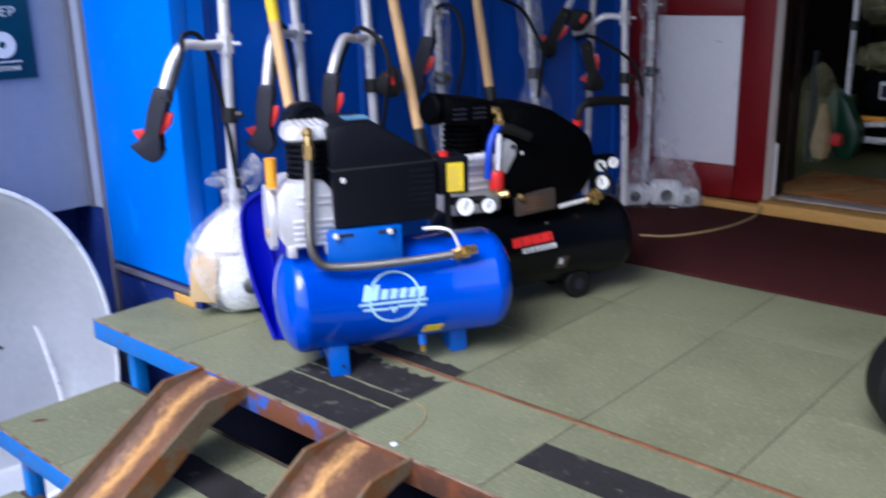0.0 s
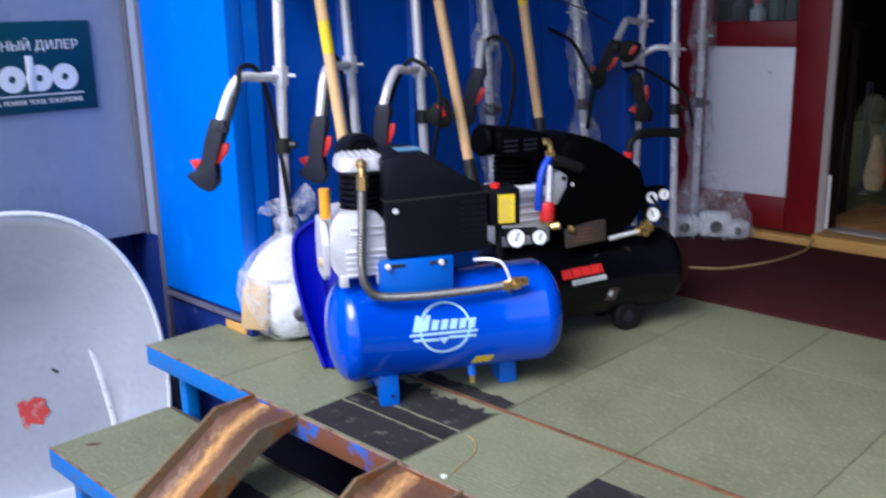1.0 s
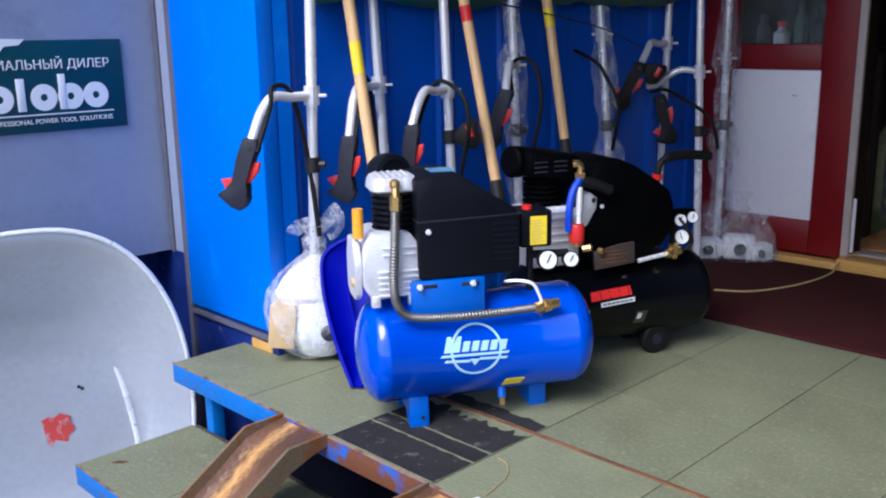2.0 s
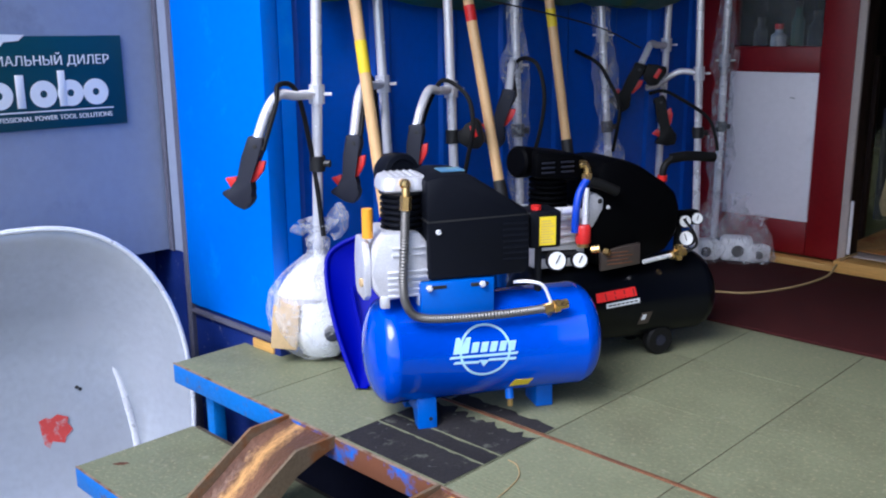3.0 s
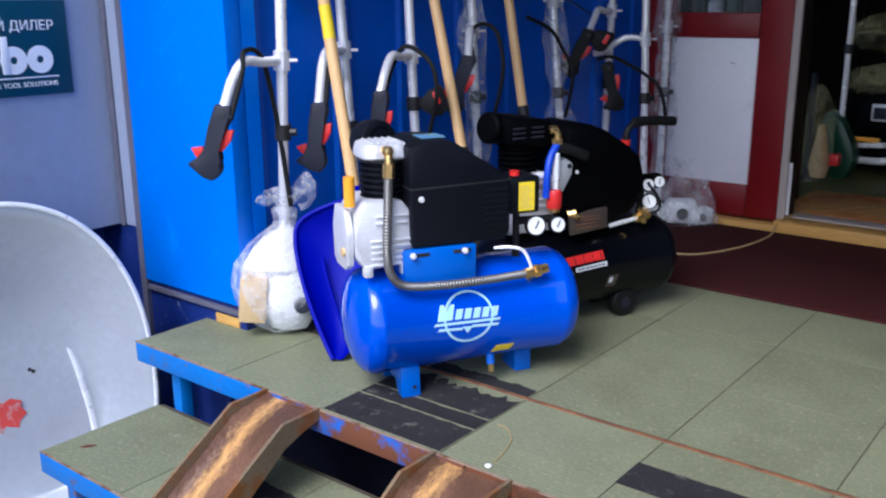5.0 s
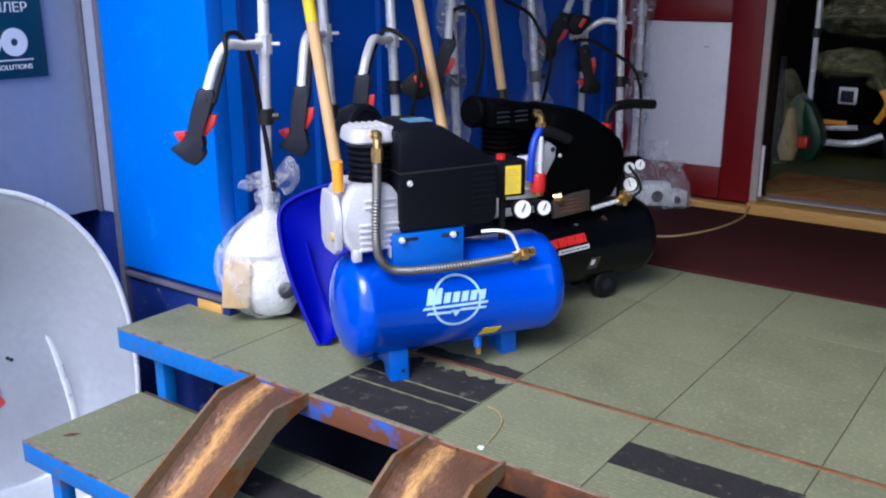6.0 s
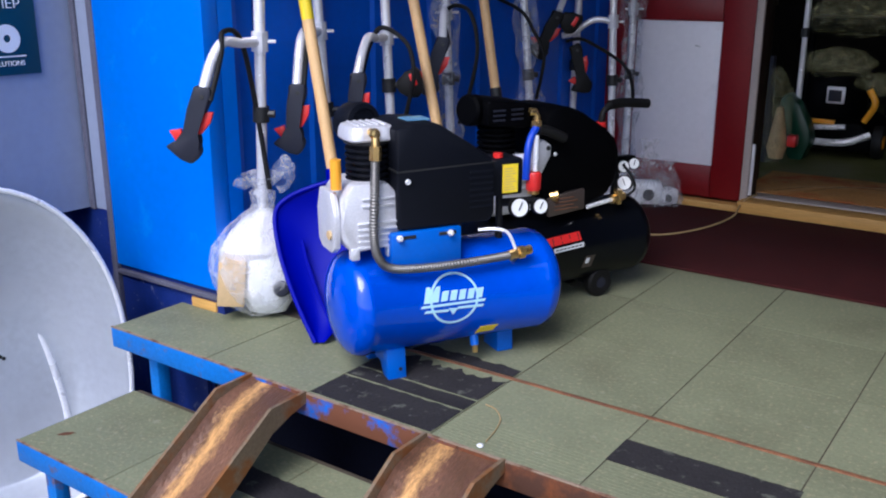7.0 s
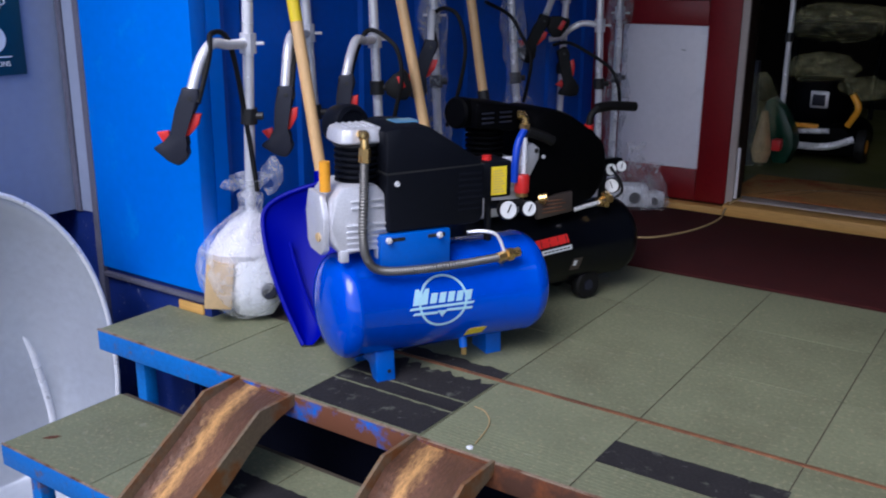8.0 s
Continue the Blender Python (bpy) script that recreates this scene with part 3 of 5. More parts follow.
def on_tank(R, zc, x, deg, out=0.0):
    """A pose on the tank's front at x along it, deg below or above its middle; local x along the tank, y up the skin, z outward."""
    a = radians(deg)
    return Matrix.Translation((x, -(R + out) * math.cos(a), zc + (R + out) * math.sin(a))) @ Matrix(((1, 0, 0, 0), (0, math.sin(a), -math.cos(a), 0), (0, math.cos(a), math.sin(a), 0), (0, 0, 0, 1)))


def wrapped(bm, R, zc, out):
    """Bends a flat drawing (x along, z = arc up from the middle of the front) onto the tank."""
    for v in bm.verts:
        a, o = v.co.z / R, out - v.co.y
        v.co = Vector((v.co.x, -(R + o) * math.cos(a), zc + (R + o) * math.sin(a)))
    return bm


def ring_flat(bm, cx, cz, r0, r1, seg=48, y0=0.0, y1=-0.0006):
    vs = [[bm.verts.new((cx + r * math.cos(a), y, cz + r * math.sin(a))) for r, y in ((r0, y0), (r1, y0), (r1, y1), (r0, y1))] for a in [2 * math.pi * k / seg for k in range(seg)]]
    for i in range(seg):
        p, q = vs[i], vs[(i + 1) % seg]
        for k in range(4):
            bm.faces.new((p[k], p[(k + 1) % 4], q[(k + 1) % 4], q[k]))


def slab(bm, pts, y0=0.0, y1=-0.0008, cuts=1):
    """A flat slanted bar in the xz plane, from four corners."""
    a = [bm.verts.new((x, y0, z)) for x, z in pts]
    c = [bm.verts.new((x, y1, z)) for x, z in pts]
    n = len(pts)
    bm.faces.new(a), bm.faces.new(c[::-1])
    for i in range(n):
        bm.faces.new((a[i], a[(i + 1) % n], c[(i + 1) % n], c[i]))


comp = thing("air_compressor", pose(0.412, 0.312, 0, 0, 0, 60), "blue oil-lubricated air compressor with black motor cover on tiles", "air compressor", "air compressors")
R1, L1, ZC1 = 0.110, 0.512, 0.152
tank = part("tank", tank_shell(R1, L1, ZC1), TANK_BLUE, comp, "glossy blue enamelled air tank")
# emblem: ring with slanted bars in place of lettering
EX = -0.028
b = B()
ring_flat(b, EX, 0.018, 0.0495, 0.0545)
part("emblem_ring", wrapped(b, R1, ZC1, 0.0008), EMBLEM, tank, "pale blue ring emblem")


def emblem_bar(*corners):
    b = B()
    slab(b, [(EX + x, z + 0.006) for x, z in corners])
    part("emblem_bar", wrapped(b, R1, ZC1, 0.0012), EMBLEM, tank)


# a tall notched block, five low slanted ones, two long rules and a wedge
emblem_bar((-0.068, 0.010), (-0.059, 0.042), (-0.051, 0.042), (-0.047, 0.028), (-0.037, 0.041), (-0.028, 0.041), (-0.036, 0.010))
for k in range(5):
    x0, z0 = -0.031 + k * 0.0195, 0.010 - k * 0.0008
    emblem_bar((x0, z0), (x0 + 0.006, z0 + 0.02), (x0 + 0.0205, z0 + 0.02), (x0 + 0.0145, z0))
for z0, x0, x1 in ((0.003, -0.074, 0.07), (-0.008, -0.066, -0.012), (-0.008, 0.006, 0.066)):
    emblem_bar((x0 + 0.002, z0 + 0.003), (x1, z0), (x1 - 0.003, z0 - 0.005), (x0 - 0.002, z0 - 0.002))
emblem_bar((-0.014, -0.006), (0.008, -0.008), (-0.004, -0.021))
b = B()
slab(b, [(0.034, -0.084), (0.041, -0.061), (0.082, -0.063), (0.075, -0.083)])
part("warning_label", wrapped(b, R1, ZC1, 0.001), YELLOW, tank, "small yellow sticker")
dv = part("drain_valve", tube(B(), [(0.04, -0.062, 0.066), (0.04, -0.068, 0.043)], 0.009, 10), BRACKET_BLUE, comp)
part("drain_screw", tube(B(), [(0.04, -0.069, 0.043), (0.04, -0.07, 0.027)], 0.006, 8), BRASS, dv, "small brass drain screw")


def foot(parent, x, mt, z1, half=0.075):
    f = B()
    extrude_profile(f, [(-half, 0.0), (-half + 0.006, 0.062), (-half + 0.02, z1), (half - 0.02, z1), (half - 0.006, 0.062), (half, 0.0), (half - 0.03, 0.0), (half - 0.045, 0.03), (-half + 0.045, 0.03), (-half + 0.03, 0.0)],
                    x - 0.02, x + 0.02, Matrix(((0, 1, 0, 0), (1, 0, 0, 0), (0, 0, 1, 0), (0, 0, 0, 1))), 0.002)
    ob = part("foot", f, mt, parent)
    part("foot_hole", lathe(B(), [(0, 0.0), (0.004, 0.0), (0.004, 0.001), (0, 0.001)], 10, rot_to((0, -1, 0), (x + 0.006, -half - 0.0005, 0.022))), INK, ob)
    return ob


foot(comp, -0.14, BRACKET_BLUE, 0.075)
part("foot", extrude_profile(B(), [(-0.034, 0.0), (-0.03, 0.075), (0.03, 0.075), (0.034, 0.0)], 0.114, 0.152, Matrix(((0, 1, 0, 0), (1, 0, 0, 0), (0, 0, 1, 0), (0, 0, 0, 1))), 0.002), BRACKET_BLUE, comp)
# motor saddle with slots and bolts
sad = part("saddle", box(B(), -0.152, 0.0, -0.082, 0.07, 0.235, 0.312, 0.003), BRACKET_BLUE, comp, "blue motor saddle plate")
for x0, x1 in ((-0.142, -0.10), (-0.05, -0.012)):
    part("slot", box(B(), x0, x1, -0.0835, -0.081, 0.298, 0.305, 0.001), INK, sad)
for x0 in (-0.136, -0.026):
    part("bolt", lathe(B(), [(0, 0), (0.007, 0), (0.007, 0.005), (0.004, 0.009), (0, 0.009)], 6, rot_to((0, -1, 0), (x0, -0.084, 0.302))), ALU_TUBE, sad, "zinc hex bolt")
# motor shell: sloped top, seam, end vents
cover = part("motor_cover", extrude_profile(B(), [(-0.135, 0.314), (-0.135, 0.44), (-0.14, 0.515), (-0.10, 0.523), (-0.045, 0.52), (0.02, 0.478), (0.07, 0.447), (0.078, 0.427), (0.078, 0.33), (0.068, 0.314)], -0.078, 0.085, bevel=0.008), BLACK_PLASTIC, comp, "black plastic motor cover")
part("seam", extrude_profile(B(), [(-0.137, 0.43), (-0.137, 0.434), (0.0783, 0.438), (0.0783, 0.436)], -0.0782, 0.0852), INK, cover)
for k in range(7):
    z = 0.345 + k * 0.012
    part("vent_slat", box(B(), 0.02, 0.072, -0.0792, -0.077, z, z + 0.005), BLACK_PLASTIC, cover)
part("screw", lathe(B(), [(0, 0), (0.006, 0), (0.005, 0.004), (0, 0.005)], 12, rot_to((0, -1, 0), (-0.115, -0.079, 0.412))), ALU_TUBE, cover)
part("label", box(B(), -0.095, -0.045, -0.03, 0.02, 0.5225, 0.5245, m=pose(0, 0, 0)), LABEL_BLUE, cover, "small blue and green sticker")
# pump: crankcase, cylinder, head
crank = part("crankcase", extrude_profile(B(), [(-0.243, 0.30), (-0.245, 0.335), (-0.24, 0.39), (-0.222, 0.412), (-0.15, 0.412), (-0.132, 0.39), (-0.125, 0.315), (-0.135, 0.283), (-0.225, 0.275)], -0.064, 0.062, bevel=0.008), CAST_ALU, comp, "cast aluminium crankcase")
part("crank_lid", extrude_profile(B(), [(-0.05, 0.285), (-0.055, 0.35), (-0.035, 0.395), (0.035, 0.395), (0.055, 0.35), (0.05, 0.285), (0.03, 0.272), (-0.03, 0.272)], -0.014, 0.0, Matrix.Translation((-0.245, 0, 0)) @ pose(0, 0, 0, 0, 0, -90), 0.004), CAST_ALU, crank)
for k in range(5):
    part("fin", box(B(), -0.215, -0.13, -0.0695, -0.06, 0.284 + k * 0.012, 0.288 + k * 0.012, 0.001), CAST_ALU, crank)
for k in range(2):
    part("fin", box(B(), -0.205, -0.14, -0.068, -0.06, 0.366 + k * 0.014, 0.370 + k * 0.014, 0.001), CAST_ALU, crank)
for sx in (-0.23, -0.155):
    part("foot_lug", box(B(), sx, sx + 0.018, -0.068, -0.05, 0.262, 0.286, 0.003), CAST_ALU, crank)
part("oil_plug", tube(B(), [(-0.248, -0.04, 0.402), (-0.248, -0.04, 0.46)], 0.011, 14), ORANGE, comp, "orange oil filler plug")
part("sight_glass", lathe(B(), [(0, 0), (0.009, 0), (0.009, 0.004), (0, 0.004)], 16, rot_to((-1, -0.1, 0), (-0.26, -0.03, 0.31))), CARD, crank)
cyl = B()
prof = [(0.0, 0.405)]
for k in range(7):
    z = 0.408 + k * 0.0118
    prof += [(0.036, z), (0.045, z + 0.001), (0.045, z + 0.006), (0.036, z + 0.007)]
lathe(cyl, prof + [(0.036, 0.492), (0.0, 0.492)], 28, Matrix.Translation((-0.168, 0, 0)))
part("cylinder", cyl, BLACK_PLASTIC, comp, "black finned cylinder")
part("gasket", lathe(B(), [(0, 0.482), (0.046, 0.482), (0.048, 0.485), (0.046, 0.489), (0, 0.489)], 32, Matrix.Translation((-0.168, 0, 0))), INK, comp)
b = B()
rings = []
for r, z in ((0.051, 0.489), (0.055, 0.493), (0.0545, 0.502), (0.0525, 0.512), (0.049, 0.519), (0.042, 0.522), (0.015, 0.5225)):
    ring = []
    for j in range(96):
        a = 2 * math.pi * j / 96
        c, sn = math.cos(a), math.sin(a)
        k = (abs(c) ** 5 + abs(sn) ** 5) ** (-1 / 5)
        flute = 1 - 0.022 * max(0, math.cos(a * 20)) * (0.498 < z < 0.521)
        ring.append(b.verts.new((-0.17 + 0.89 * r * c * k * flute, 0.92 * r * sn * k * flute, 0.489 + (z - 0.489) * 0.92)))
    rings.append(ring)
for p_, q_ in zip(rings, rings[1:]):
    for j in range(96):
        b.faces.new((p_[j], p_[(j + 1) % 96], q_[(j + 1) % 96], q_[j]))
b.faces.new(rings[0][::-1]), b.faces.new(rings[-1])
hd = part("cylinder_head", b, CAST_ALU, comp, "fluted aluminium cylinder head")
for k in range(5):
    x0 = -0.2 + k * 0.0135
    part("rib", box(B(), x0, x0 + 0.0055, -0.034, 0.034, 0.5185, 0.5225, 0.002), CAST_ALU, hd)
flt = part("air_filter", lathe(B(), [(0, -0.03), (0.04, -0.03), (0.043, -0.02), (0.043, 0.02), (0.04, 0.026), (0.03, 0.028), (0.028, 0.024), (0, 0.024)], 32, rot_to((0.25, -1, 0.1), (-0.158, 0.085, 0.507))), BLACK_PLASTIC, comp, "round black air filter")
el1 = part("elbow", tube(B(), [(-0.177, -0.042, 0.508), (-0.177, -0.064, 0.508), (-0.177, -0.069, 0.5), (-0.177, -0.07, 0.48)], 0.0085, 12), BRASS, comp, "brass elbow fitting")
part("elbow_cap", lathe(B(), [(0, -0.009), (0.008, -0.007), (0.0115, 0.0), (0.008, 0.007), (0, 0.009)], 14, rot_to((0, -1, 0.15), (-0.177, -0.068, 0.508))), BRASS, el1)
part("hose_nut", tube(B(), [(-0.177, -0.07, 0.485), (-0.178, -0.07, 0.458)], 0.0115, 6), BRASS, el1, "brass hose nut")
# braided delivery hose
pts = curve_pts([(-0.178, -0.07, 0.47), (-0.182, -0.074, 0.40), (-0.188, -0.082, 0.31), (-0.182, -0.092, 0.268), (-0.156, -0.102, 0.248), (-0.08, -0.106, 0.242), (0.02, -0.106, 0.242), (0.1, -0.103, 0.244)], 30)
b = tube(B(), pts, 0.0095, 12)
n12 = len(b.verts) // 12
b.verts.ensure_lookup_table()
for i in range(n12):
    if i % 2:
        c = sum((b.verts[i * 12 + j].co for j in range(12)), Vector()) / 12
        for j in range(12):
            v = b.verts[i * 12 + j]
            v.co = c + (v.co - c) * 0.86
part("hose", b, BRAID, comp, "braided steel delivery hose")
cv = part("check_valve", tube(B(), [(0.098, -0.103, 0.244), (0.152, -0.098, 0.249)], 0.0105, 8), BRASS, comp, "brass check valve")
part("valve_nut", tube(B(), [(0.12, -0.101, 0.246), (0.133, -0.1, 0.247)], 0.0145, 6), BRASS, cv)
part("valve_stem", tube(B(), [(0.12, -0.10, 0.245), (0.12, -0.07, 0.22)], 0.009, 8), BRASS, cv)
part("relief_tube", tube(B(), curve_pts([(0.05, -0.06, 0.293), (0.075, -0.08, 0.297), (0.1, -0.092, 0.29), (0.113, -0.1, 0.262), (0.116, -0.1, 0.25)], 6), 0.0035, 8), ALU_TUBE, comp, "thin bent aluminium tube")
# pressure switch and gauges
sw = part("pressure_switch", box(B(), 0.086, 0.155, -0.055, 0.02, 0.358, 0.435, 0.005), BLACK_PLASTIC, comp, "black pressure switch box")
part("switch_label", box(B(), 0.106, 0.142, -0.0562, -0.0545, 0.364, 0.424), YELLOW, sw, "yellow printed label")
for k in range(9):
    part("print_line", box(B(), 0.110, 0.138 - (k % 3) * 0.004, -0.0566, -0.0560, 0.370 + k * 0.0055, 0.3714 + k * 0.0055), CARD, sw)
part("switch_knob", tube(B(), [(0.108, -0.03, 0.434), (0.108, -0.03, 0.444)], 0.0105, 16), RED_PLASTIC, sw, "red switch knob")
part("manifold", tube(B(), [(0.118, -0.02, 0.36), (0.118, -0.02, 0.255)], 0.008, 8), RUBBER, comp)
part("manifold_arm", tube(B(), [(0.118, -0.02, 0.335), (0.2, -0.03, 0.335)], 0.009, 8), RUBBER, comp)
gauge(comp, (0.140, -0.068, 0.333), (-0.12, -1, 0.15), 0.0215)
gauge(comp, (0.192, -0.066, 0.33), (-0.12, -1, 0.15), 0.0175)
part("outlet", tube(B(), [(0.226, -0.05, 0.346), (0.24, -0.06, 0.35)], 0.008, 8), BRASS, comp, "brass outlet coupling")

# ---- black air compressor behind it ----
c2 = thing("air_compressor", pose(0.411, 0.798, 0, 0, 0, 66), "black air compressor with red label and carrying grip", "air compressor", "air compressors")
R2, L2, ZC2 = 0.102, 0.545, 0.142
t2 = part("tank", tank_shell(R2, L2, ZC2), TANK_BLACK, c2, "black enamelled air tank")


def tank_sticker(material, label, *corners):
    b = B()
    slab(b, corners)
    part("tank_label", wrapped(b, R2, ZC2, 0.001), material, t2, label)


# red name label drawn as blocks over a dark ground, its pale line, and a small square sticker
tank_sticker(RED_PLASTIC, "red tank label", (-0.1, 0.024), (-0.1, 0.046), (0.01, 0.052), (0.012, 0.03))
for k in range(4):
    x0 = -0.094 + k * 0.026
    tank_sticker(INK, "dark block in the red label", (x0 + 0.019, 0.026 + k * 0.0014), (x0 + 0.018, 0.044 + k * 0.0014), (x0 + 0.0205, 0.044 + k * 0.0014), (x0 + 0.0215, 0.026 + k * 0.0014))
tank_sticker(WHITE, "pale strip of unreadable print", (-0.075, 0.008), (-0.075, 0.019), (0.018, 0.024), (0.018, 0.013))
for k in range(7):
    x0 = -0.07 + k * 0.012
    b = B()
    slab(b, [(x0, 0.0125 + k * 0.0006), (x0, 0.0155 + k * 0.0006), (x0 + 0.009, 0.016 + k * 0.0006), (x0 + 0.009, 0.013 + k * 0.0006)])
    part("print_bar", wrapped(b, R2, ZC2, 0.002), INK, t2)
tank_sticker(PLATE, "small square grey sticker", (0.02, -0.047), (0.026, -0.014), (0.056, -0.014), (0.05, -0.047))
tank_sticker(WHITE, "white mark on the sticker", (0.027, -0.034), (0.029, -0.02), (0.04, -0.02), (0.038, -0.034))
foot(c2, -0.15, TANK_BLACK, 0.065)
part("axle_bracket", extrude_profile(B(), [(0.06, 0.066), (0.075, 0.03), (0.13, 0.03), (0.145, 0.066)], -0.05, 0.05, bevel=0.003), TANK_BLACK, c2)
for yy in (-0.06, 0.06):
    wh = part("wheel", lathe(B(), [(0.015, -0.014), (0.034, -0.014), (0.038, -0.009), (0.038, 0.009), (0.034, 0.014), (0.015, 0.014)], 24, rot_to((0, 1, 0), (0.104, yy, 0.038))), RUBBER, c2, "small black rubber wheel")
    part("hub", lathe(B(), [(0, -0.015), (0.014, -0.015), (0.014, 0.015), (0, 0.015)], 16, rot_to((0, 1, 0), (0.104, yy, 0.038))), GRIP_GREY, wh)
cv2 = part("motor_cover", extrude_profile(B(), [(-0.10, 0.262), (-0.112, 0.36), (-0.105, 0.45), (-0.085, 0.497), (-0.035, 0.504), (0.025, 0.482), (0.085, 0.44), (0.122, 0.418), (0.137, 0.375), (0.134, 0.315), (0.1, 0.27), (0.02, 0.252), (-0.08, 0.245)], -0.085, 0.085, bevel=0.016), BLACK_MATT, c2, "black plastic motor cover")
part("screw", lathe(B(), [(0, 0), (0.005, 0), (0.004, 0.003), (0, 0.004)], 10, rot_to((0, -1, 0), (-0.07, -0.086, 0.392))), ALU_TUBE, cv2)
cyl = B()
prof = [(0.0, 0.385)]
for k in range(6):
    z = 0.388 + k * 0.0125
    prof += [(0.033, z), (0.046, z + 0.001), (0.046, z + 0.006), (0.033, z + 0.007)]
lathe(cyl, prof + [(0.036, 0.466), (0.0, 0.466)], 24, Matrix.Translation((-0.186, -0.006, 0)))
part("cylinder", cyl, BLACK_MATT, c2, "black finned cylinder")
h2 = part("cylinder_head", extrude_profile(B(), [(-0.25, 0.468), (-0.252, 0.518), (-0.24, 0.53), (-0.13, 0.516), (-0.118, 0.505), (-0.122, 0.463), (-0.135, 0.455)], -0.066, 0.06, bevel=0.01), BLACK_MATT, c2, "black ribbed cylinder head cover")
for k in range(3):
    for x0 in (-0.236, -0.186):
        part("slot", box(B(), x0, x0 + 0.034, -0.0685, -0.0655, 0.478 + k * 0.011, 0.482 + k * 0.011, 0.001), GRIP_GREY, h2)
part("air_filter", lathe(B(), [(0, -0.02), (0.03, -0.02), (0.036, -0.012), (0.037, 0.014), (0.032, 0.02), (0, 0.02)], 28, rot_to((-1, -0.25, 0.1), (-0.258, -0.012, 0.5))), BLACK_MATT, c2, "round black air filter")
k2 = part("crankcase", box(B(), -0.245, -0.11, -0.06, 0.06, 0.25, 0.388, 0.012), CAST_ALU, c2, "cast aluminium crankcase")
for k in range(4):
    part("fin", box(B(), -0.235, -0.12, -0.064, -0.058, 0.31 + k * 0.018, 0.315 + k * 0.018, 0.001), CAST_ALU, k2)
el = part("elbow", tube(B(), [(-0.147, -0.084, 0.497), (-0.136, -0.088, 0.497), (-0.131, -0.09, 0.488), (-0.131, -0.092, 0.46)], 0.0095, 10), BRASS, c2, "brass elbow fitting")
part("elbow_nut", tube(B(), [(-0.131, -0.0915, 0.476), (-0.131, -0.092, 0.464)], 0.013, 6), BRASS, el)
part("grip", tube(B(), curve_pts([(-0.13, -0.098, 0.458), (-0.1, -0.102, 0.45), (-0.06, -0.106, 0.432)], 6), 0.0125, 12), RUBBER, c2)
part("hose", tube(B(), curve_pts([(-0.134, -0.094, 0.462), (-0.155, -0.1, 0.435), (-0.166, -0.106, 0.4), (-0.17, -0.108, 0.345)], 8), 0.009, 12), HOSE_BLUE, c2, "blue rubber hose")
rv = part("valve_knob", lathe(B(), [(0, -0.002), (0.017, -0.002), (0.018, 0.004), (0.018, 0.034), (0.015, 0.04), (0, 0.04)], 18, Matrix.Translation((-0.148, -0.108, 0.321))), RED_PLASTIC, c2, "red valve knob")
part("knob_foot", tube(B(), [(-0.148, -0.108, 0.31), (-0.148, -0.108, 0.319)], 0.014, 14), BRASS, rv)
part("rod", tube(B(), [(-0.138, -0.1, 0.445), (-0.144, -0.107, 0.362)], 0.0075, 10), ALU_TUBE, c2)
fl = part("pump_flange", extrude_profile(B(), [(-0.126, 0.345), (-0.122, 0.425), (-0.108, 0.43), (-0.086, 0.415), (-0.088, 0.39), (-0.112, 0.35)], -0.093, -0.06, bevel=0.004), CAST_ALU, c2, "cast pump flange")
part("flange_hole", lathe(B(), [(0, 0), (0.006, 0), (0.006, 0.001), (0, 0.001)], 12, rot_to((0, -1, 0), (-0.097, -0.0935, 0.41))), INK, fl)
part("pressure_pipe", tube(B(), [(-0.275, -0.075, 0.39), (-0.15, -0.085, 0.392)], 0.01, 10), ALU_TUBE, c2, "bright steel pipe")
pl = part("data_plate", extrude_profile(B(), [(-0.09, 0.242), (-0.092, 0.286), (-0.03, 0.297), (0.016, 0.301), (0.018, 0.25)], -0.097, -0.086, bevel=0.002), PLATE, c2, "brown data plate with unreadable print")
for k in range(4):
    part("print_bar", box(B(), -0.075, -0.005 - 0.012 * (k % 2), -0.0985, -0.0968, 0.256 + k * 0.009, 0.2585 + k * 0.009), RUST_STRIP, pl)
part("plug", tube(B(), [(-0.082, -0.096, 0.29), (-0.076, -0.108, 0.288)], 0.008, 10), BRASS, pl, "small brass plug")
part("pipe", tube(B(), [(0.03, -0.092, 0.252), (0.125, -0.085, 0.26)], 0.0055, 8), ALU_TUBE, c2)
v2 = part("valve", tube(B(), [(0.112, -0.086, 0.259), (0.155, -0.08, 0.264)], 0.0115, 8), BRASS, c2, "brass valve")
part("valve_nut", tube(B(), [(0.136, -0.083, 0.246), (0.136, -0.083, 0.282)], 0.012, 6), BRASS, v2)
part("manifold", tube(B(), [(0.17, -0.03, 0.225), (0.17, -0.03, 0.355)], 0.01, 8), RUBBER, c2)
part("gauge_block", box(B(), 0.15, 0.215, -0.058, -0.03, 0.322, 0.358, 0.005), BLACK_MATT, c2)
gauge(c2, (0.164, -0.066, 0.335), (-0.35, -1, 0.2), 0.0165)
gauge(c2, (0.204, -0.06, 0.338), (-0.35, -1, 0.2), 0.0155)
gauge(c2, (0.172, -0.066, 0.292), (-1.6, -1, 0.2), 0.02)
part("gauge_cable", tube(B(), curve_pts([(0.15, -0.08, 0.345), (0.172, -0.094, 0.31), (0.182, -0.092, 0.28), (0.168, -0.08, 0.262)], 7), 0.0035, 8), RUBBER, c2)
part("grip_handle", tube(B(), curve_pts([(0.124, -0.018, 0.41), (0.124, -0.02, 0.445), (0.13, -0.02, 0.47), (0.152, -0.02, 0.487)], 8), 0.0085, 12), RUBBER, c2)
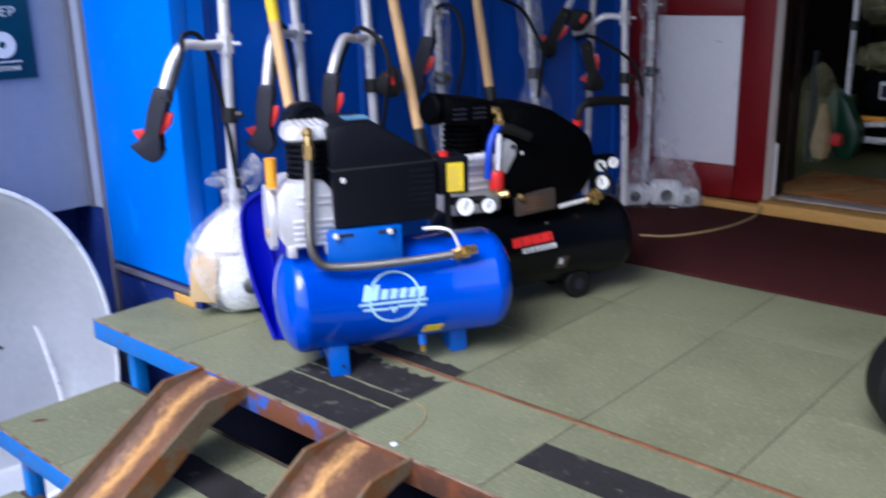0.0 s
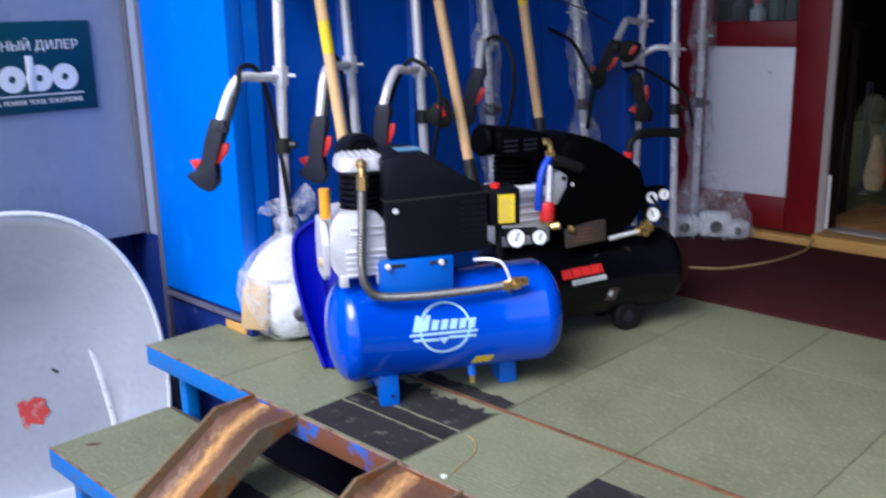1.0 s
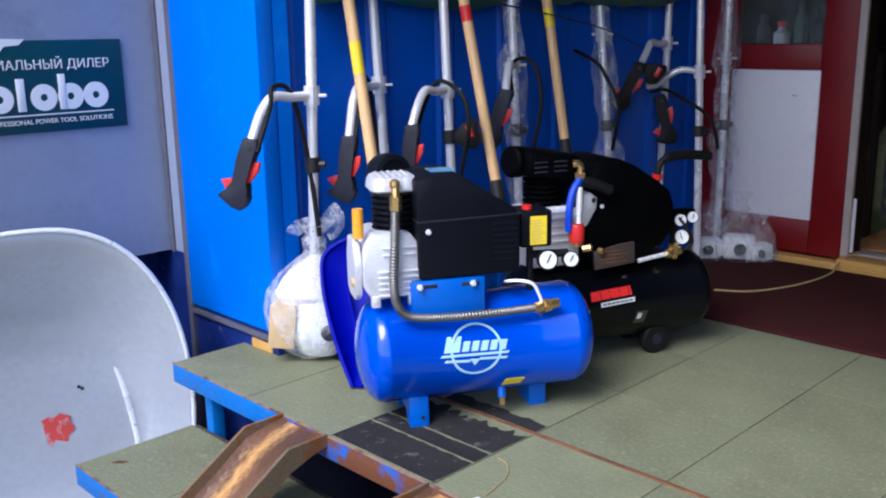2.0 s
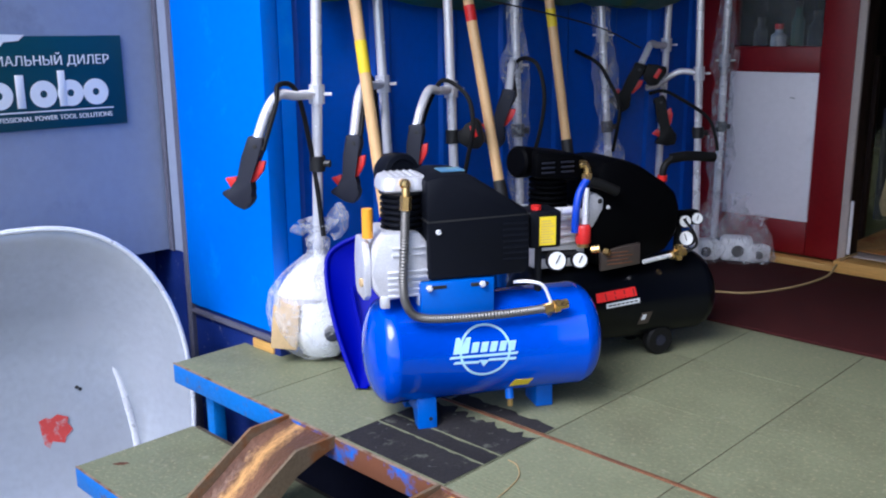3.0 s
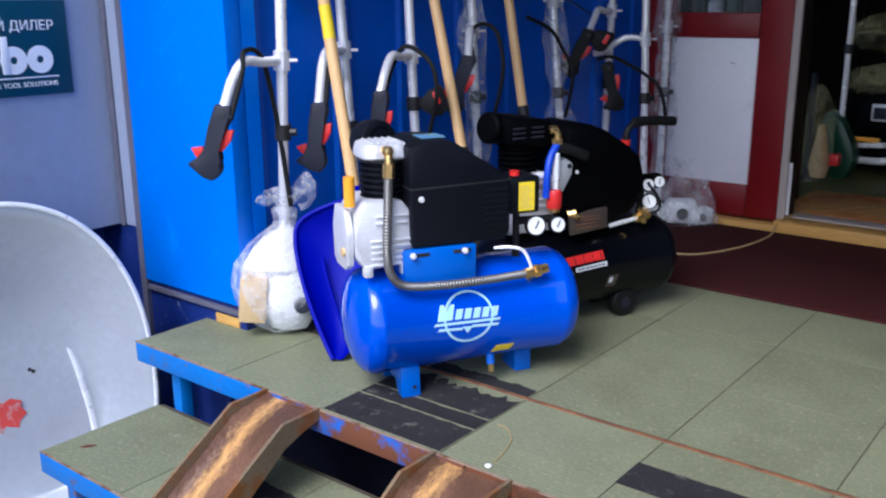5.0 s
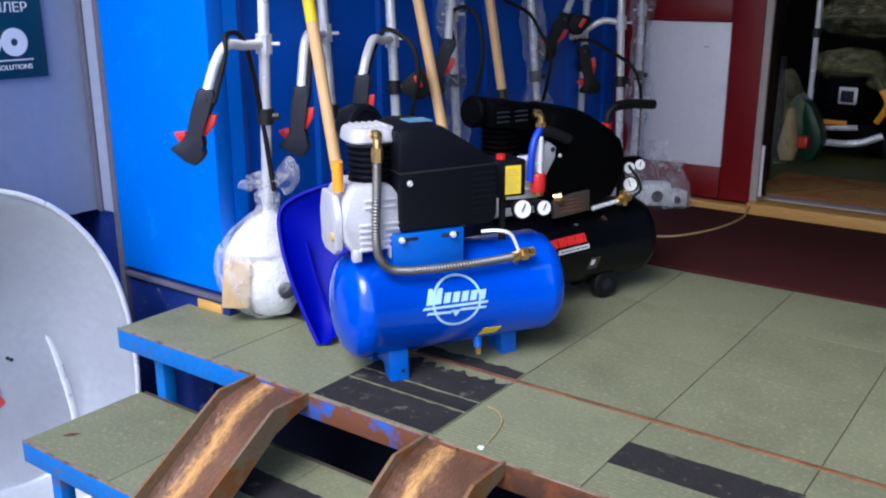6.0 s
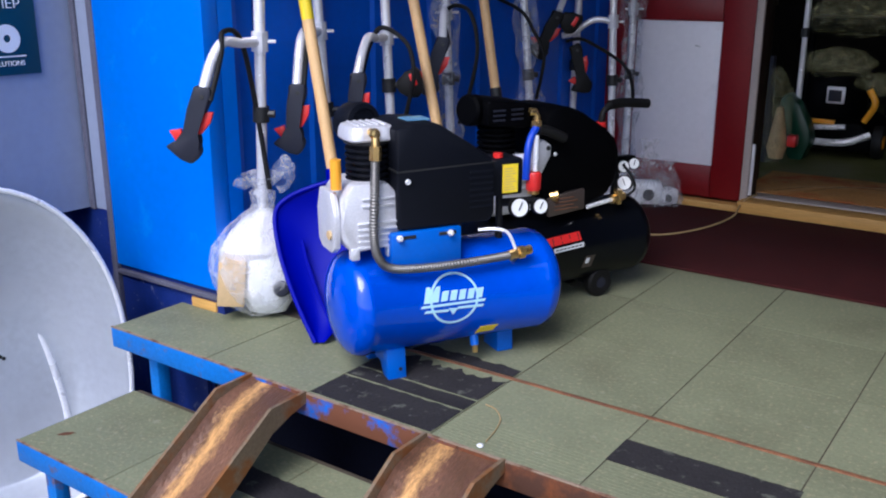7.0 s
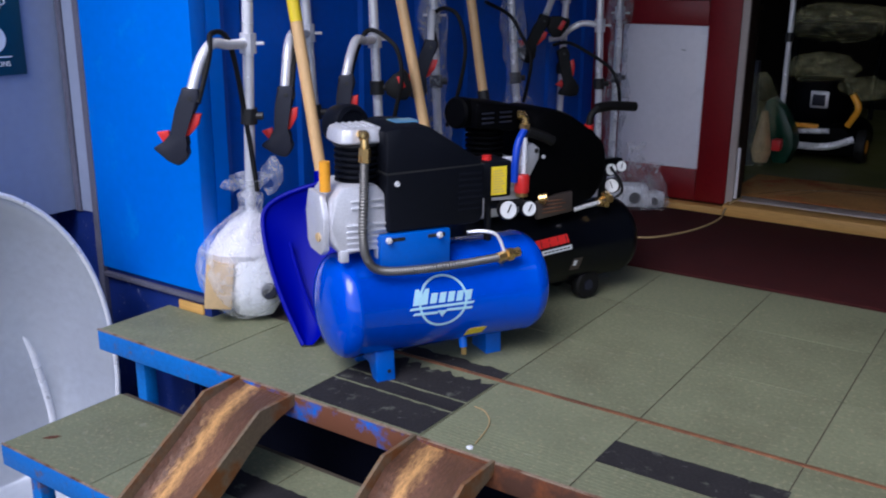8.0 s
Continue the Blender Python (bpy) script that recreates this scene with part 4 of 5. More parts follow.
part("grip_sleeve", tube(B(), curve_pts([(0.148, -0.02, 0.486), (0.198, -0.02, 0.489), (0.276, -0.02, 0.482)], 8), 0.0125, 12), RUBBER, c2, "black rubber carrying grip")
part("switch_knob", tube(B(), [(0.124, -0.019, 0.432), (0.124, -0.02, 0.446)], 0.0125, 12), RED_PLASTIC, c2, "red collar under the grip")
E_R = Vector((0.83, 0.56, 0.0))
E_F = Vector((-0.56, 0.83, 0.0))


# ---- string trimmers along the blue wall ----
def grip(t, at, lean=0.0, red=True):
    """A throttle grip hanging from at: moulded handle with flared foot, trigger and lock."""
    m = Matrix.Translation(at) @ Matrix(((E_R.x, E_F.x, 0, 0), (E_R.y, E_F.y, 0, 0), (0, 0, 1, 0), (0, 0, 0, 1))) @ pose(0, 0, 0, 0, lean, 0)
    out = [(-0.017, 0.0), (0.02, 0.0), (0.023, -0.022), (0.011, -0.055), (-0.004, -0.1), (0.001, -0.12), (0.012, -0.135), (0.008, -0.15), (-0.006, -0.168),
           (-0.03, -0.162), (-0.066, -0.138), (-0.05, -0.125), (-0.034, -0.118), (-0.03, -0.1), (-0.019, -0.05)]
    # grips far back swap to a blacker material for the shade there
    g = part("grip", extrude_profile(B(), out, -0.016, 0.016, m, 0.006), GRIP_GREY if at[1] < 1.2 else RUBBER, t, "charcoal plastic throttle grip, blacker where the porch is shaded")
    if red:
        part("trigger", extrude_profile(B(), [(0.012, -0.052), (0.028, -0.05), (0.024, -0.074), (0.008, -0.1), (-0.004, -0.104)], -0.006, 0.006, m, 0.002), RED_PLASTIC, g, "red throttle trigger")
        part("lock_lever", extrude_profile(B(), [(-0.036, -0.096), (-0.062, -0.104), (-0.046, -0.124), (-0.034, -0.116)], -0.006, 0.006, m, 0.002), RED_PLASTIC, g, "red lock lever")
    part("clip", tube(B(), [m @ Vector((0.004, -0.018, -0.02)), m @ Vector((0.004, 0.018, -0.02))], 0.005, 8), INK, g)
    return m


def trimmer(xa, y, k, z0, label, grip_at=None, grip_lean=0.0, clamp_z=0.65, collar_z=0.49, red=True, film=False, cable=None, arch=None):
    t = thing("string_trimmer", pose(0, 0, 0), label, "string trimmer", "string trimmers along the wall")
    def at(z):
        return Vector((xa + k * (z - 0.6), y, z))
    part("shaft", tube(B(), [at(z0), at(0.7), at(1.62)], 0.0125, 14), ALU_TUBE, t, "bright aluminium shaft")
    part("collar", tube(B(), [at(collar_z - 0.018), at(collar_z + 0.018)], 0.019, 12), INK, t, "black cable collar")
    part("collar_knob", tube(B(), [at(collar_z), at(collar_z) + E_R * 0.032], 0.009, 8), INK, t)
    c = part("clamp", tube(B(), [at(clamp_z - 0.022), at(clamp_z + 0.022)], 0.0185, 10), CAST_ALU, t, "cast handle clamp")
    part("clamp_bolt", tube(B(), [at(clamp_z) - E_R * 0.03, at(clamp_z) + E_R * 0.036], 0.004, 6), ALU_TUBE, c)
    if grip_at:
        g = Vector(grip_at)
        cl = at(clamp_z)
        mid = cl.lerp(g, 0.62)
        part("handle_tube", tube(B(), curve_pts([cl, Vector((*cl.lerp(g, 0.35).xy, clamp_z)), Vector((*mid.xy, clamp_z + 0.004)), Vector((*cl.lerp(g, 0.82).xy, clamp_z - 0.03)), g + Vector((0, 0, -0.01))], 7), 0.0115, 12), ALU_TUBE, t, "bent aluminium handle tube")
        grip(t, g, grip_lean, red)
        end = cable or at(0.36)
    if arch:
        part("cable", tube(B(), curve_pts(arch, 8), 0.0058, 10), RUBBER, t, "looped black throttle cable")
    elif grip_at:
        part("cable", tube(B(), curve_pts([g + Vector((0.02, 0.0, -0.03)), Vector((*cl.lerp(g, 0.78).xy, clamp_z - 0.02)) + E_R * 0.014, Vector((*mid.xy, clamp_z + 0.025)), Vector((*cl.lerp(g, 0.33).xy, clamp_z + 0.006)), cl.lerp(Vector(end), 0.45) - E_R * 0.018, Vector(end)], 9), 0.0058, 10), RUBBER, t, "black throttle cable")
    if film:
        b = B()
        rng = random.Random(int(y * 100))
        rings = []
        for i in range(26):
            z = z0 + 0.03 + i * 0.05
            c = at(z)
            r = 0.024 + 0.012 * rng.random() + (0.014 if i % 6 < 2 else 0)
            rings.append([b.verts.new(c + Vector((math.cos(a), math.sin(a), 0)) * r * (0.75 + 0.5 * rng.random()) + Vector((0, 0, 0.01 * rng.random()))) for a in [2 * math.pi * j / 12 for j in range(12)]])
        for p, q in zip(rings, rings[1:]):
            for j in range(12):
                b.faces.new((p[j], p[(j + 1) % 12], q[(j + 1) % 12], q[j]))
        part("plastic_wrap", b, FILM, t, "creased clear plastic wrap", False)
    return t, at


trimmer(-0.068, 0.27, 0.05, 0.20, "grass trimmer with aluminium shaft, its foot in a plastic bag", (-0.055, 0.09, 0.572), 9, 0.655, 0.492, cable=(-0.05, 0.262, 0.32))
trimmer(-0.118, 0.53, -0.07, 0.03, "grass trimmer with charcoal throttle grip against the wall", (-0.045, 0.36, 0.555), -2, 0.665, 0.47)
t3, _ = trimmer(-0.052, 0.711, -0.045, 0.03, "grass trimmer with looped black cable against the wall", (-0.004, 0.53, 0.57), -4, 0.645, 0.52, arch=[(-0.004, 0.545, 0.55), (-0.03, 0.61, 0.625), (-0.02, 0.65, 0.672), (0.052, 0.66, 0.633), (0.072, 0.66, 0.557), (0.05, 0.665, 0.48), (0.03, 0.67, 0.42)])
trimmer(-0.048, 0.98, -0.05, 0.03, "grass trimmer still wrapped in clear plastic", (0.013, 0.87, 0.64), 8, 0.70, 0.515, film=True, arch=[(0.02, 0.89, 0.62), (-0.03, 0.94, 0.69), (-0.003, 0.95, 0.72), (0.05, 0.95, 0.70), (0.074, 0.95, 0.611), (0.054, 0.95, 0.5), (0.015, 0.95, 0.395)])
trimmer(-0.03, 1.396, -0.10, 0.03, "plastic-wrapped grass trimmer behind the black compressor", None, 10, 0.78, 0.495, False, True, arch=[(-0.08, 1.3, 0.733), (0.007, 1.3, 0.695), (0.05, 1.3, 0.64), (0.088, 1.3, 0.575), (0.082, 1.3, 0.5), (0.05, 1.33, 0.43)])
t7, _ = trimmer(-0.031, 1.75, 0.02, 0.03, "grass trimmer with dark grips near the door", (-0.002, 1.55, 0.69), 16, 0.745, 0.50, True, False, arch=[(0.007, 1.6, 0.591), (0.06, 1.6, 0.60), (0.123, 1.6, 0.577), (0.217, 1.6, 0.526), (0.249, 1.6, 0.473), (0.25, 1.62, 0.42)])
t6, _ = trimmer(0.133, 1.694, -0.036, 0.03, "grass trimmer with a bent handle near the door", None, 0, 0.655, 0.462)
trimmer(0.097, 1.93, 0.0, 0.03, "plastic-wrapped grass trimmer before the red door", None, 0, 0.69, 0.462, True, True)
# lever housings clamped on the shafts
for tr, c, tilt in ((t3, Vector((0.035, 0.69, 0.535)), -20), (t7, Vector((0.03, 1.58, 0.66)), 30)):
    m = Matrix.Translation(c) @ Matrix(((E_R.x, E_F.x, 0, 0), (E_R.y, E_F.y, 0, 0), (0, 0, 1, 0), (0, 0, 0, 1))) @ pose(0, 0, 0, 0, tilt, 0)
    ho = part("lever_housing", extrude_profile(B(), [(-0.035, -0.012), (-0.03, 0.016), (0.0, 0.022), (0.026, 0.036), (0.036, 0.02), (0.03, -0.03), (0.01, -0.045), (-0.015, -0.036)], -0.015, 0.015, m, 0.006), RUBBER, tr, "dark lever housing")
    part("lever", box(B(), 0.006, 0.02, -0.018, -0.012, -0.012, 0.02, 0.002, m), RED_PLASTIC, ho, "red lever")
part("handle_tube", tube(B(), curve_pts([(0.133, 1.694, 0.655), (0.085, 1.665, 0.662), (0.05, 1.645, 0.645), (0.015, 1.63, 0.615), (-0.02, 1.62, 0.608)], 8), 0.0105, 12), ALU_TUBE, t6, "bent aluminium handle tube")
grip(t6, Vector((0.025, 1.62, 0.578)), -24)


def wrapped_foot(x, y, h, r, seed):
    """A trimmer's cutting foot in a crumpled clear wrap."""
    t = thing("wrapped_trimmer_head", pose(x, y, 0.012), "white trimmer head in crumpled clear plastic on the carpet", "trimmer head", "wrapped heads by the door")
    hd = part("head", box(B(), -r * 0.75, r * 0.7, -r * 0.5, r * 0.5, 0.0, h * 0.42, r * 0.22, pose(0, 0, 0, 0, 0, 25 + seed * 4)), WHITE, t, "white plastic housing")
    part("opening", lathe(B(), [(0, 0.0), (r * 0.24, 0.0), (r * 0.28, 0.004), (0, 0.004)], 16, rot_to((0.55, -0.83, 0), (r * 0.3, -r * 0.5, h * 0.2))), INK, hd, "dark round opening")
    part("guard", box(B(), -r * 1.05, -r * 0.8, -r * 0.4, r * 0.4, 0.0, h * 0.35, 0.006), INK, t, "black guard")
    b = lathe(B(), [(r * 0.95, 0.0), (r * 1.15, h * 0.14), (r * 1.05, h * 0.36), (r * 0.8, h * 0.6), (r * 0.45, h * 0.85), (r * 0.3, h), (r * 0.5, h * 1.15)], 13)
    for v in b.verts:
        d = noise.noise(v.co * 30 + Vector((seed, 0, 0)))
        v.co += Vector((v.co.x, v.co.y, 0)) * 0.55 * d
    part("plastic_wrap", b, FILM, t, "crumpled clear plastic", False)
    return t


wrapped_foot(0.22, 1.86, 0.2, 0.075, 1)
wrapped_foot(0.135, 1.80, 0.17, 0.065, 5)
wrapped_foot(0.285, 1.885, 0.14, 0.055, 9)

# bagged foot of the first trimmer, on a wooden block
tagged(part("wood_block", box(B(), -0.285, -0.195, 0.2, 0.245, 0.0, 0.026, 0.003), WOOD_RAW), "raw pine batten lying on the tiles", "wood block")
bag = thing("plastic_bag", Matrix.Translation((-0.1, 0.252, 0.0)) @ Matrix(((E_R.x, E_F.x, 0, 0), (E_R.y, E_F.y, 0, 0), (0, 0, 1, 0), (0, 0, 0, 1))), "tied white plastic bag holding a cardboard-packed trimmer head", "plastic bag")
b = lathe(B(), [(0.0, 0.004), (0.035, 0.006), (0.066, 0.024), (0.092, 0.054), (0.109, 0.09), (0.111, 0.13), (0.1, 0.175), (0.072, 0.222), (0.048, 0.252), (0.026, 0.272),
                (0.024, 0.283), (0.031, 0.295), (0.03, 0.309), (0.02, 0.318), (0.026, 0.33), (0.04, 0.342), (0.047, 0.352)], 60)
for v in b.verts:
    a, z = math.atan2(v.co.y, v.co.x), v.co.z
    k = min(1, max(0, (z - 0.06) / 0.12))
    fold = 0.045 * k * math.sin(a * 8 + 2.5 * noise.noise(v.co * 7)) + 0.05 * noise.noise(v.co * 17) + (0.22 * noise.noise(v.co * 45) if z > 0.27 else 0)
    v.co.x *= 1 + fold
    v.co.y *= 0.72 * (1 + fold)
    v.co.x += 0.026 * min(1, max(0, (z - 0.2) / 0.08))
    v.co.z += 0.012 * noise.noise(v.co * 30) * (z > 0.33)
part("film", b, BAG, bag, "milky creased plastic film", angle=25)
part("carton", box(B(), -0.1, -0.036, -0.052, 0.03, 0.036, 0.146, 0.004, m=pose(0, 0, 0, 0, 6, 12)), CARD, bag, "tan cardboard carton")
spool = lathe(B(), [(0, 0.012), (0.045, 0.014), (0.07, 0.05), (0.074, 0.1), (0.064, 0.15), (0.046, 0.195), (0.026, 0.235), (0.014, 0.27)], 32, Matrix.Translation((0.026, 0.0, 0.0)))
for v in spool.verts:
    v.co.y *= 0.75
    v.co += Vector((noise.noise(v.co * 14), noise.noise(v.co * 14 + Vector((9, 0, 0))), 0)) * 0.012
paper = lathe(B(), [(0, 0.145), (0.07, 0.148), (0.084, 0.17), (0.062, 0.213), (0.036, 0.246), (0.016, 0.262), (0, 0.264)], 28)
for v in paper.verts:
    v.co.y *= 0.62
    v.co.x += 0.024 * min(1, max(0, (v.co.z - 0.2) / 0.08))
    v.co += Vector((noise.noise(v.co * 18), noise.noise(v.co * 18 + Vector((5, 0, 0))), 0)) * 0.008
part("paper_wrap", paper, WHITE_PANEL, bag, "crumpled white wrapping")
part("spool", spool, WHITE, bag, "white wrapped spool")
part("dark_fitting", lathe(B(), [(0, 0.0), (0.017, 0.0), (0.02, 0.006), (0.015, 0.012), (0, 0.012)], 18, rot_to((0.25, -1, 0.1), (0.068, -0.046, 0.085))), GRIP_GREY, bag, "dark fitting showing through the film")


def bag_lobe(at, size, seed, lean):
    """A loose corner of the tied bag, puffed out over the knot."""
    b = B()
    bmesh.ops.create_icosphere(b, subdivisions=3, radius=1.0)
    m = Matrix.Translation(at) @ pose(0, 0, 0, 0, lean, 0)
    for v in b.verts:
        d = 1 + 0.3 * noise.noise(v.co * 1.8 + Vector((seed, 0, 0)))
        v.co = m @ Vector((v.co.x * size[0] * d, v.co.y * size[1] * d, v.co.z * size[2] * d))
    part("bag_corner", b, FILM, bag, angle=20)


bag_lobe((0.075, 0.0, 0.352), (0.026, 0.016, 0.042), 4, 12)
bag_lobe((-0.012, -0.005, 0.333), (0.03, 0.016, 0.014), 8, -10)


# ---- long-handled shovels ----
def pole(xb, y, zb, slope, label, sticker=None, ferrule=True, z1=1.55):
    t = thing("shovel_handle", pose(0, 0, 0), label, "shovel handle", "wooden handles against the wall")
    def at(z):
        return Vector((xb + slope * (z - zb), y, z))
    part("stick", tube(B(), [at(zb + (z1 - zb) * i / 8) for i in range(9)], 0.0142, 16), WOOD_HANDLE, t)
    if sticker:
        z, mt, h = sticker
        part("sticker", tube(B(), [at(z), at(z + h)], 0.0146, 16, cap=False), mt, t, "small printed paper sticker")
    if ferrule:
        part("socket", tube(B(), [at(zb + 0.01), at(zb - 0.06), at(zb - 0.38)], 0.0165, 14, r2=0.02), INK, t, "black steel socket")
    return t


pole(0.045, 0.38, 0.34, -0.178, "wooden handle of the blue scoop shovel", (0.70, YELLOW, 0.075), False)
pole(0.084, 0.751, 0.40, -0.236, "pale wooden shovel handle with red sticker", (0.82, RED_PLASTIC, 0.04))
pole(0.046, 1.095, 0.475, -0.18, "orange-toned wooden shovel handle with yellow sticker", (0.805, YELLOW, 0.05))

sc = thing("snow_shovel_blade", pose(0, 0, 0), "ultramarine blue plastic snow shovel blade standing on its edge", "shovel")
U = Vector((-0.10, 0.17, 0.39)).normalized()
N = E_R.cross(U).normalized()
if N.y > 0:
    N = -N
O = Vector((0.152, 0.196, 0.006))


def left(v):
    return -0.122 + 0.112 * ((0.29 - v) / 0.29) ** 1.5 if v < 0.29 else -0.122 + 0.13 * ((v - 0.29) / 0.085) ** 2.4


b = B()
rows_f, rows_b = [], []
NV, NS = 22, 16
for i in range(NV + 1):
    v = 0.375 * i / NV
    l0 = left(v)
    r0 = l0 + 0.02 + 0.28 * (v / 0.375) ** 0.8
    rf, rb = [], []
    for j in range(NS + 1):
        u = j / NS
        s = l0 + (max(r0, l0 + 0.02) - l0) * u
        dish = 0.045 * (1 - abs(2 * u - 1) ** 2.4) * (1 - abs(2 * i / NV - 1) ** 3)
        p = O + E_R * s + U * v - N * dish
        rf.append(b.verts.new(p)), rb.append(b.verts.new(p - N * 0.004))
    rows_f.append(rf), rows_b.append(rb)
for i in range(NV):
    for j in range(NS):
        b.faces.new((rows_f[i][j], rows_f[i][j + 1], rows_f[i + 1][j + 1], rows_f[i + 1][j]))
        b.faces.new((rows_b[i][j], rows_b[i + 1][j], rows_b[i + 1][j + 1], rows_b[i][j + 1]))
part("blade", b, SCOOP_BLUE, sc)
part("rim", tube(B(), [O + E_R * left(0.375 * i / 30) + U * (0.375 * i / 30) for i in range(31)], 0.006, 10), SCOOP_BLUE, sc)
part("rib", tube(B(), [O + E_R * (left(v) + 0.055) + U * v - N * 0.02 for v in [0.05 + 0.017 * i for i in range(12)]], 0.004, 8), SCOOP_BLUE, sc)
part("socket", tube(B(), [Vector((0.045, 0.38, 0.36)), Vector((0.07, 0.36, 0.24))], 0.02, 12), SCOOP_BLUE, sc)

# ---- wheelbarrow tub standing on end ----
aw = radians(70)
W_, N_ = Vector((math.cos(aw), math.sin(aw), 0)), Vector((math.sin(aw), -math.cos(aw), 0))
tub = thing("wheelbarrow_tub", pose(0, 0, 0), "galvanised wheelbarrow tub standing on end against the grey wall", "wheelbarrow")
HALF, TOP, BOT = 0.33, 0.349, -0.49
FLOOR_IN = (0.221, 0.044, -0.44, 3.35, 64, 0.215, -0.041)
CEN = Vector((-0.365, 0.035, 0)) - W_ * 0.313
LEAN = 0.06


def outline(half, top, bot, power, n=64, taper=0.085, shift=0.0):
    """Half-round top, straight sides, rounded foot: (w, z) round the tub."""
    out = []
    for i in range(n):
        a = 2 * math.pi * i / n
        c, s = math.cos(a), math.sin(a)
        k = (abs(c) ** power + abs(s) ** power) ** (-1 / power)
        out.append((shift + half * c * k * (1 if c > 0 else 1.3) * (1 + taper * (0.35 - s * k * 0.75)), (top + bot) / 2 + (top - bot) / 2 * s * k))
    return out


def tub_pt(w, z, d):
    return CEN + W_ * w + N_ * (d - LEAN * (z - BOT)) + Vector((0, 0, z))


b = B()
levels = []
STEPS = 14
for i in range(STEPS + 1):
    f = i / STEPS
    g = f ** 0.85
    mixed = [p + (q - p) * g for p, q in zip((HALF, TOP, BOT, 2.37, 64, 0.085, 0.0), FLOOR_IN)]
    depth = -0.15 * (math.sin(f * math.pi / 2) ** 1.15)
    levels.append([b.verts.new(tub_pt(w, z, depth)) for w, z in outline(*mixed[:4], 64, *mixed[5:])])
for p, q in zip(levels, levels[1:]):
    for j in range(64):
        b.faces.new((p[j], p[(j + 1) % 64], q[(j + 1) % 64], q[j]))
inner = levels[-1]
zc = (FLOOR_IN[1] + FLOOR_IN[2]) / 2
for f in (0.94, 0.7, 0.35):
    ring = [b.verts.new(tub_pt(FLOOR_IN[6] + (w - FLOOR_IN[6]) * f, zc + (z - zc) * f, -0.15 - 0.006 * (1 - f) - 0.004)) for w, z in outline(*FLOOR_IN)]
    for j in range(64):
        b.faces.new((inner[j], inner[(j + 1) % 64], ring[(j + 1) % 64], ring[j]))
    inner = ring
b.faces.new(inner)
shell = part("shell", b, GALV, tub, "dull galvanised steel tub")
sol = shell.modifiers.new("thickness", "SOLIDIFY")
sol.thickness, sol.offset = 0.002, -1
rim = outline(HALF, TOP, BOT, 2.37)
part("rim", tube(B(), [tub_pt(w, z, 0.002) for w, z in rim + rim[:1]], 0.0065, 10), GALV_RIM_AND_GLINT, tub, "bright rolled rim")
# sunk bright tube draws the soft highlight on the right of the floor's fillet
crease = outline(*FLOOR_IN)
run = crease[54:] + crease[:9]
part("crease_highlight", tube(B(), [tub_pt(w, z, -0.153 - 0.014 * abs(2 * i / (len(run) - 1) - 1) ** 3) for i, (w, z) in enumerate(run)], 0.01, 12), GALV_RIM_AND_GLINT, tub, "bright tube painting the highlight along the tub's crease")
TUB_AXES = Matrix(((W_.x, N_.x, 0, 0), (W_.y, N_.y, 0, 0), (0, 0, 1, 0), (0, 0, 0, 1)))
part("paper", extrude_profile(B(), [(-0.02, -0.245), (-0.028, -0.18), (-0.01, -0.172), (0.0, -0.178), (0.018, -0.168), (0.044, -0.18), (0.04, -0.195), (0.052, -0.215), (0.035, -0.232), (0.03, -0.25), (0.0, -0.24), (-0.008, -0.26)], 0.0, 0.001,
     Matrix.Translation(CEN + N_ * (-0.1535 - LEAN * (-0.21 - BOT))) @ TUB_AXES), RED_PAPER, tub, "torn remnant of a red paper label")
for w, z in ((0.072, -0.105), (0.08, -0.111)):
    part("rivet_hole", lathe(B(), [(0, 0), (0.005, 0), (0.005, 0.002), (0, 0.002)], 12, rot_to(N_, tub_pt(w, z, -0.1555))), INK, tub)

# ---- dealer sign on the grey wall ----
sg = thing("wall_sign", pose(0, 0, 0), "dark teal dealer sign with white print and torn top edge", "sign")
X0 = WALL_X
part("board", box(B(), X0 + 0.0005, X0 + 0.006, -0.52, 0.096, 0.566, 0.792, 0.001), SIGN_TEAL, sg)
TM = Matrix(((0, 0, 1, X0 + 0.0075), (1, 0, 0, 0), (0, 1, 0, 0), (0, 0, 0, 1)))


def on_sign(y, z):
    return Matrix.Translation((0, y, z)) @ TM


flat_text("lettering", "ОФИЦИАЛЬНЫЙ ДИЛЕР", 0.032, WHITE, on_sign(0.06, 0.722), sg)
flat_text("lettering", "PROFESSIONAL POWER TOOL SOLUTIONS", 0.0165, WHITE, on_sign(0.055, 0.588), sg)
part("rule", box(B(), X0 + 0.0065, X0 + 0.008, -0.48, 0.06, 0.6085, 0.6115), WHITE, sg)
# the maker's name as plain rounded blocks
SX = Matrix(((0, 1, 0, X0 + 0.0085), (1, 0, 0, 0), (0, 0, 1, 0), (0, 0, 0, 1)))
for yc in (0.016, -0.118, -0.225):
    b = B()
    ring_flat(b, yc, 0.652, 0.009, 0.033, 32, 0.0, -0.002)
    b.transform(SX)
    part("name_mark", b, WHITE, sg, "round white shape of the name")
for y0, y1, z1 in ((-0.080, -0.062, 0.708), (-0.184, -0.164, 0.70), (-0.29, -0.274, 0.684), (-0.325, -0.309, 0.684), (-0.36, -0.344, 0.684)):
    part("name_mark", box(B(), X0 + 0.0065, X0 + 0.0096, y0, y1, 0.62, z1, 0.0008), WHITE, sg, "upright white shape of the name")
b = B()
ring_flat(b, -0.050, 0.652, 0.009, 0.033, 32, 0.0, -0.002)
b.transform(SX)
part("name_mark", b, WHITE, sg, "round white shape of the name")
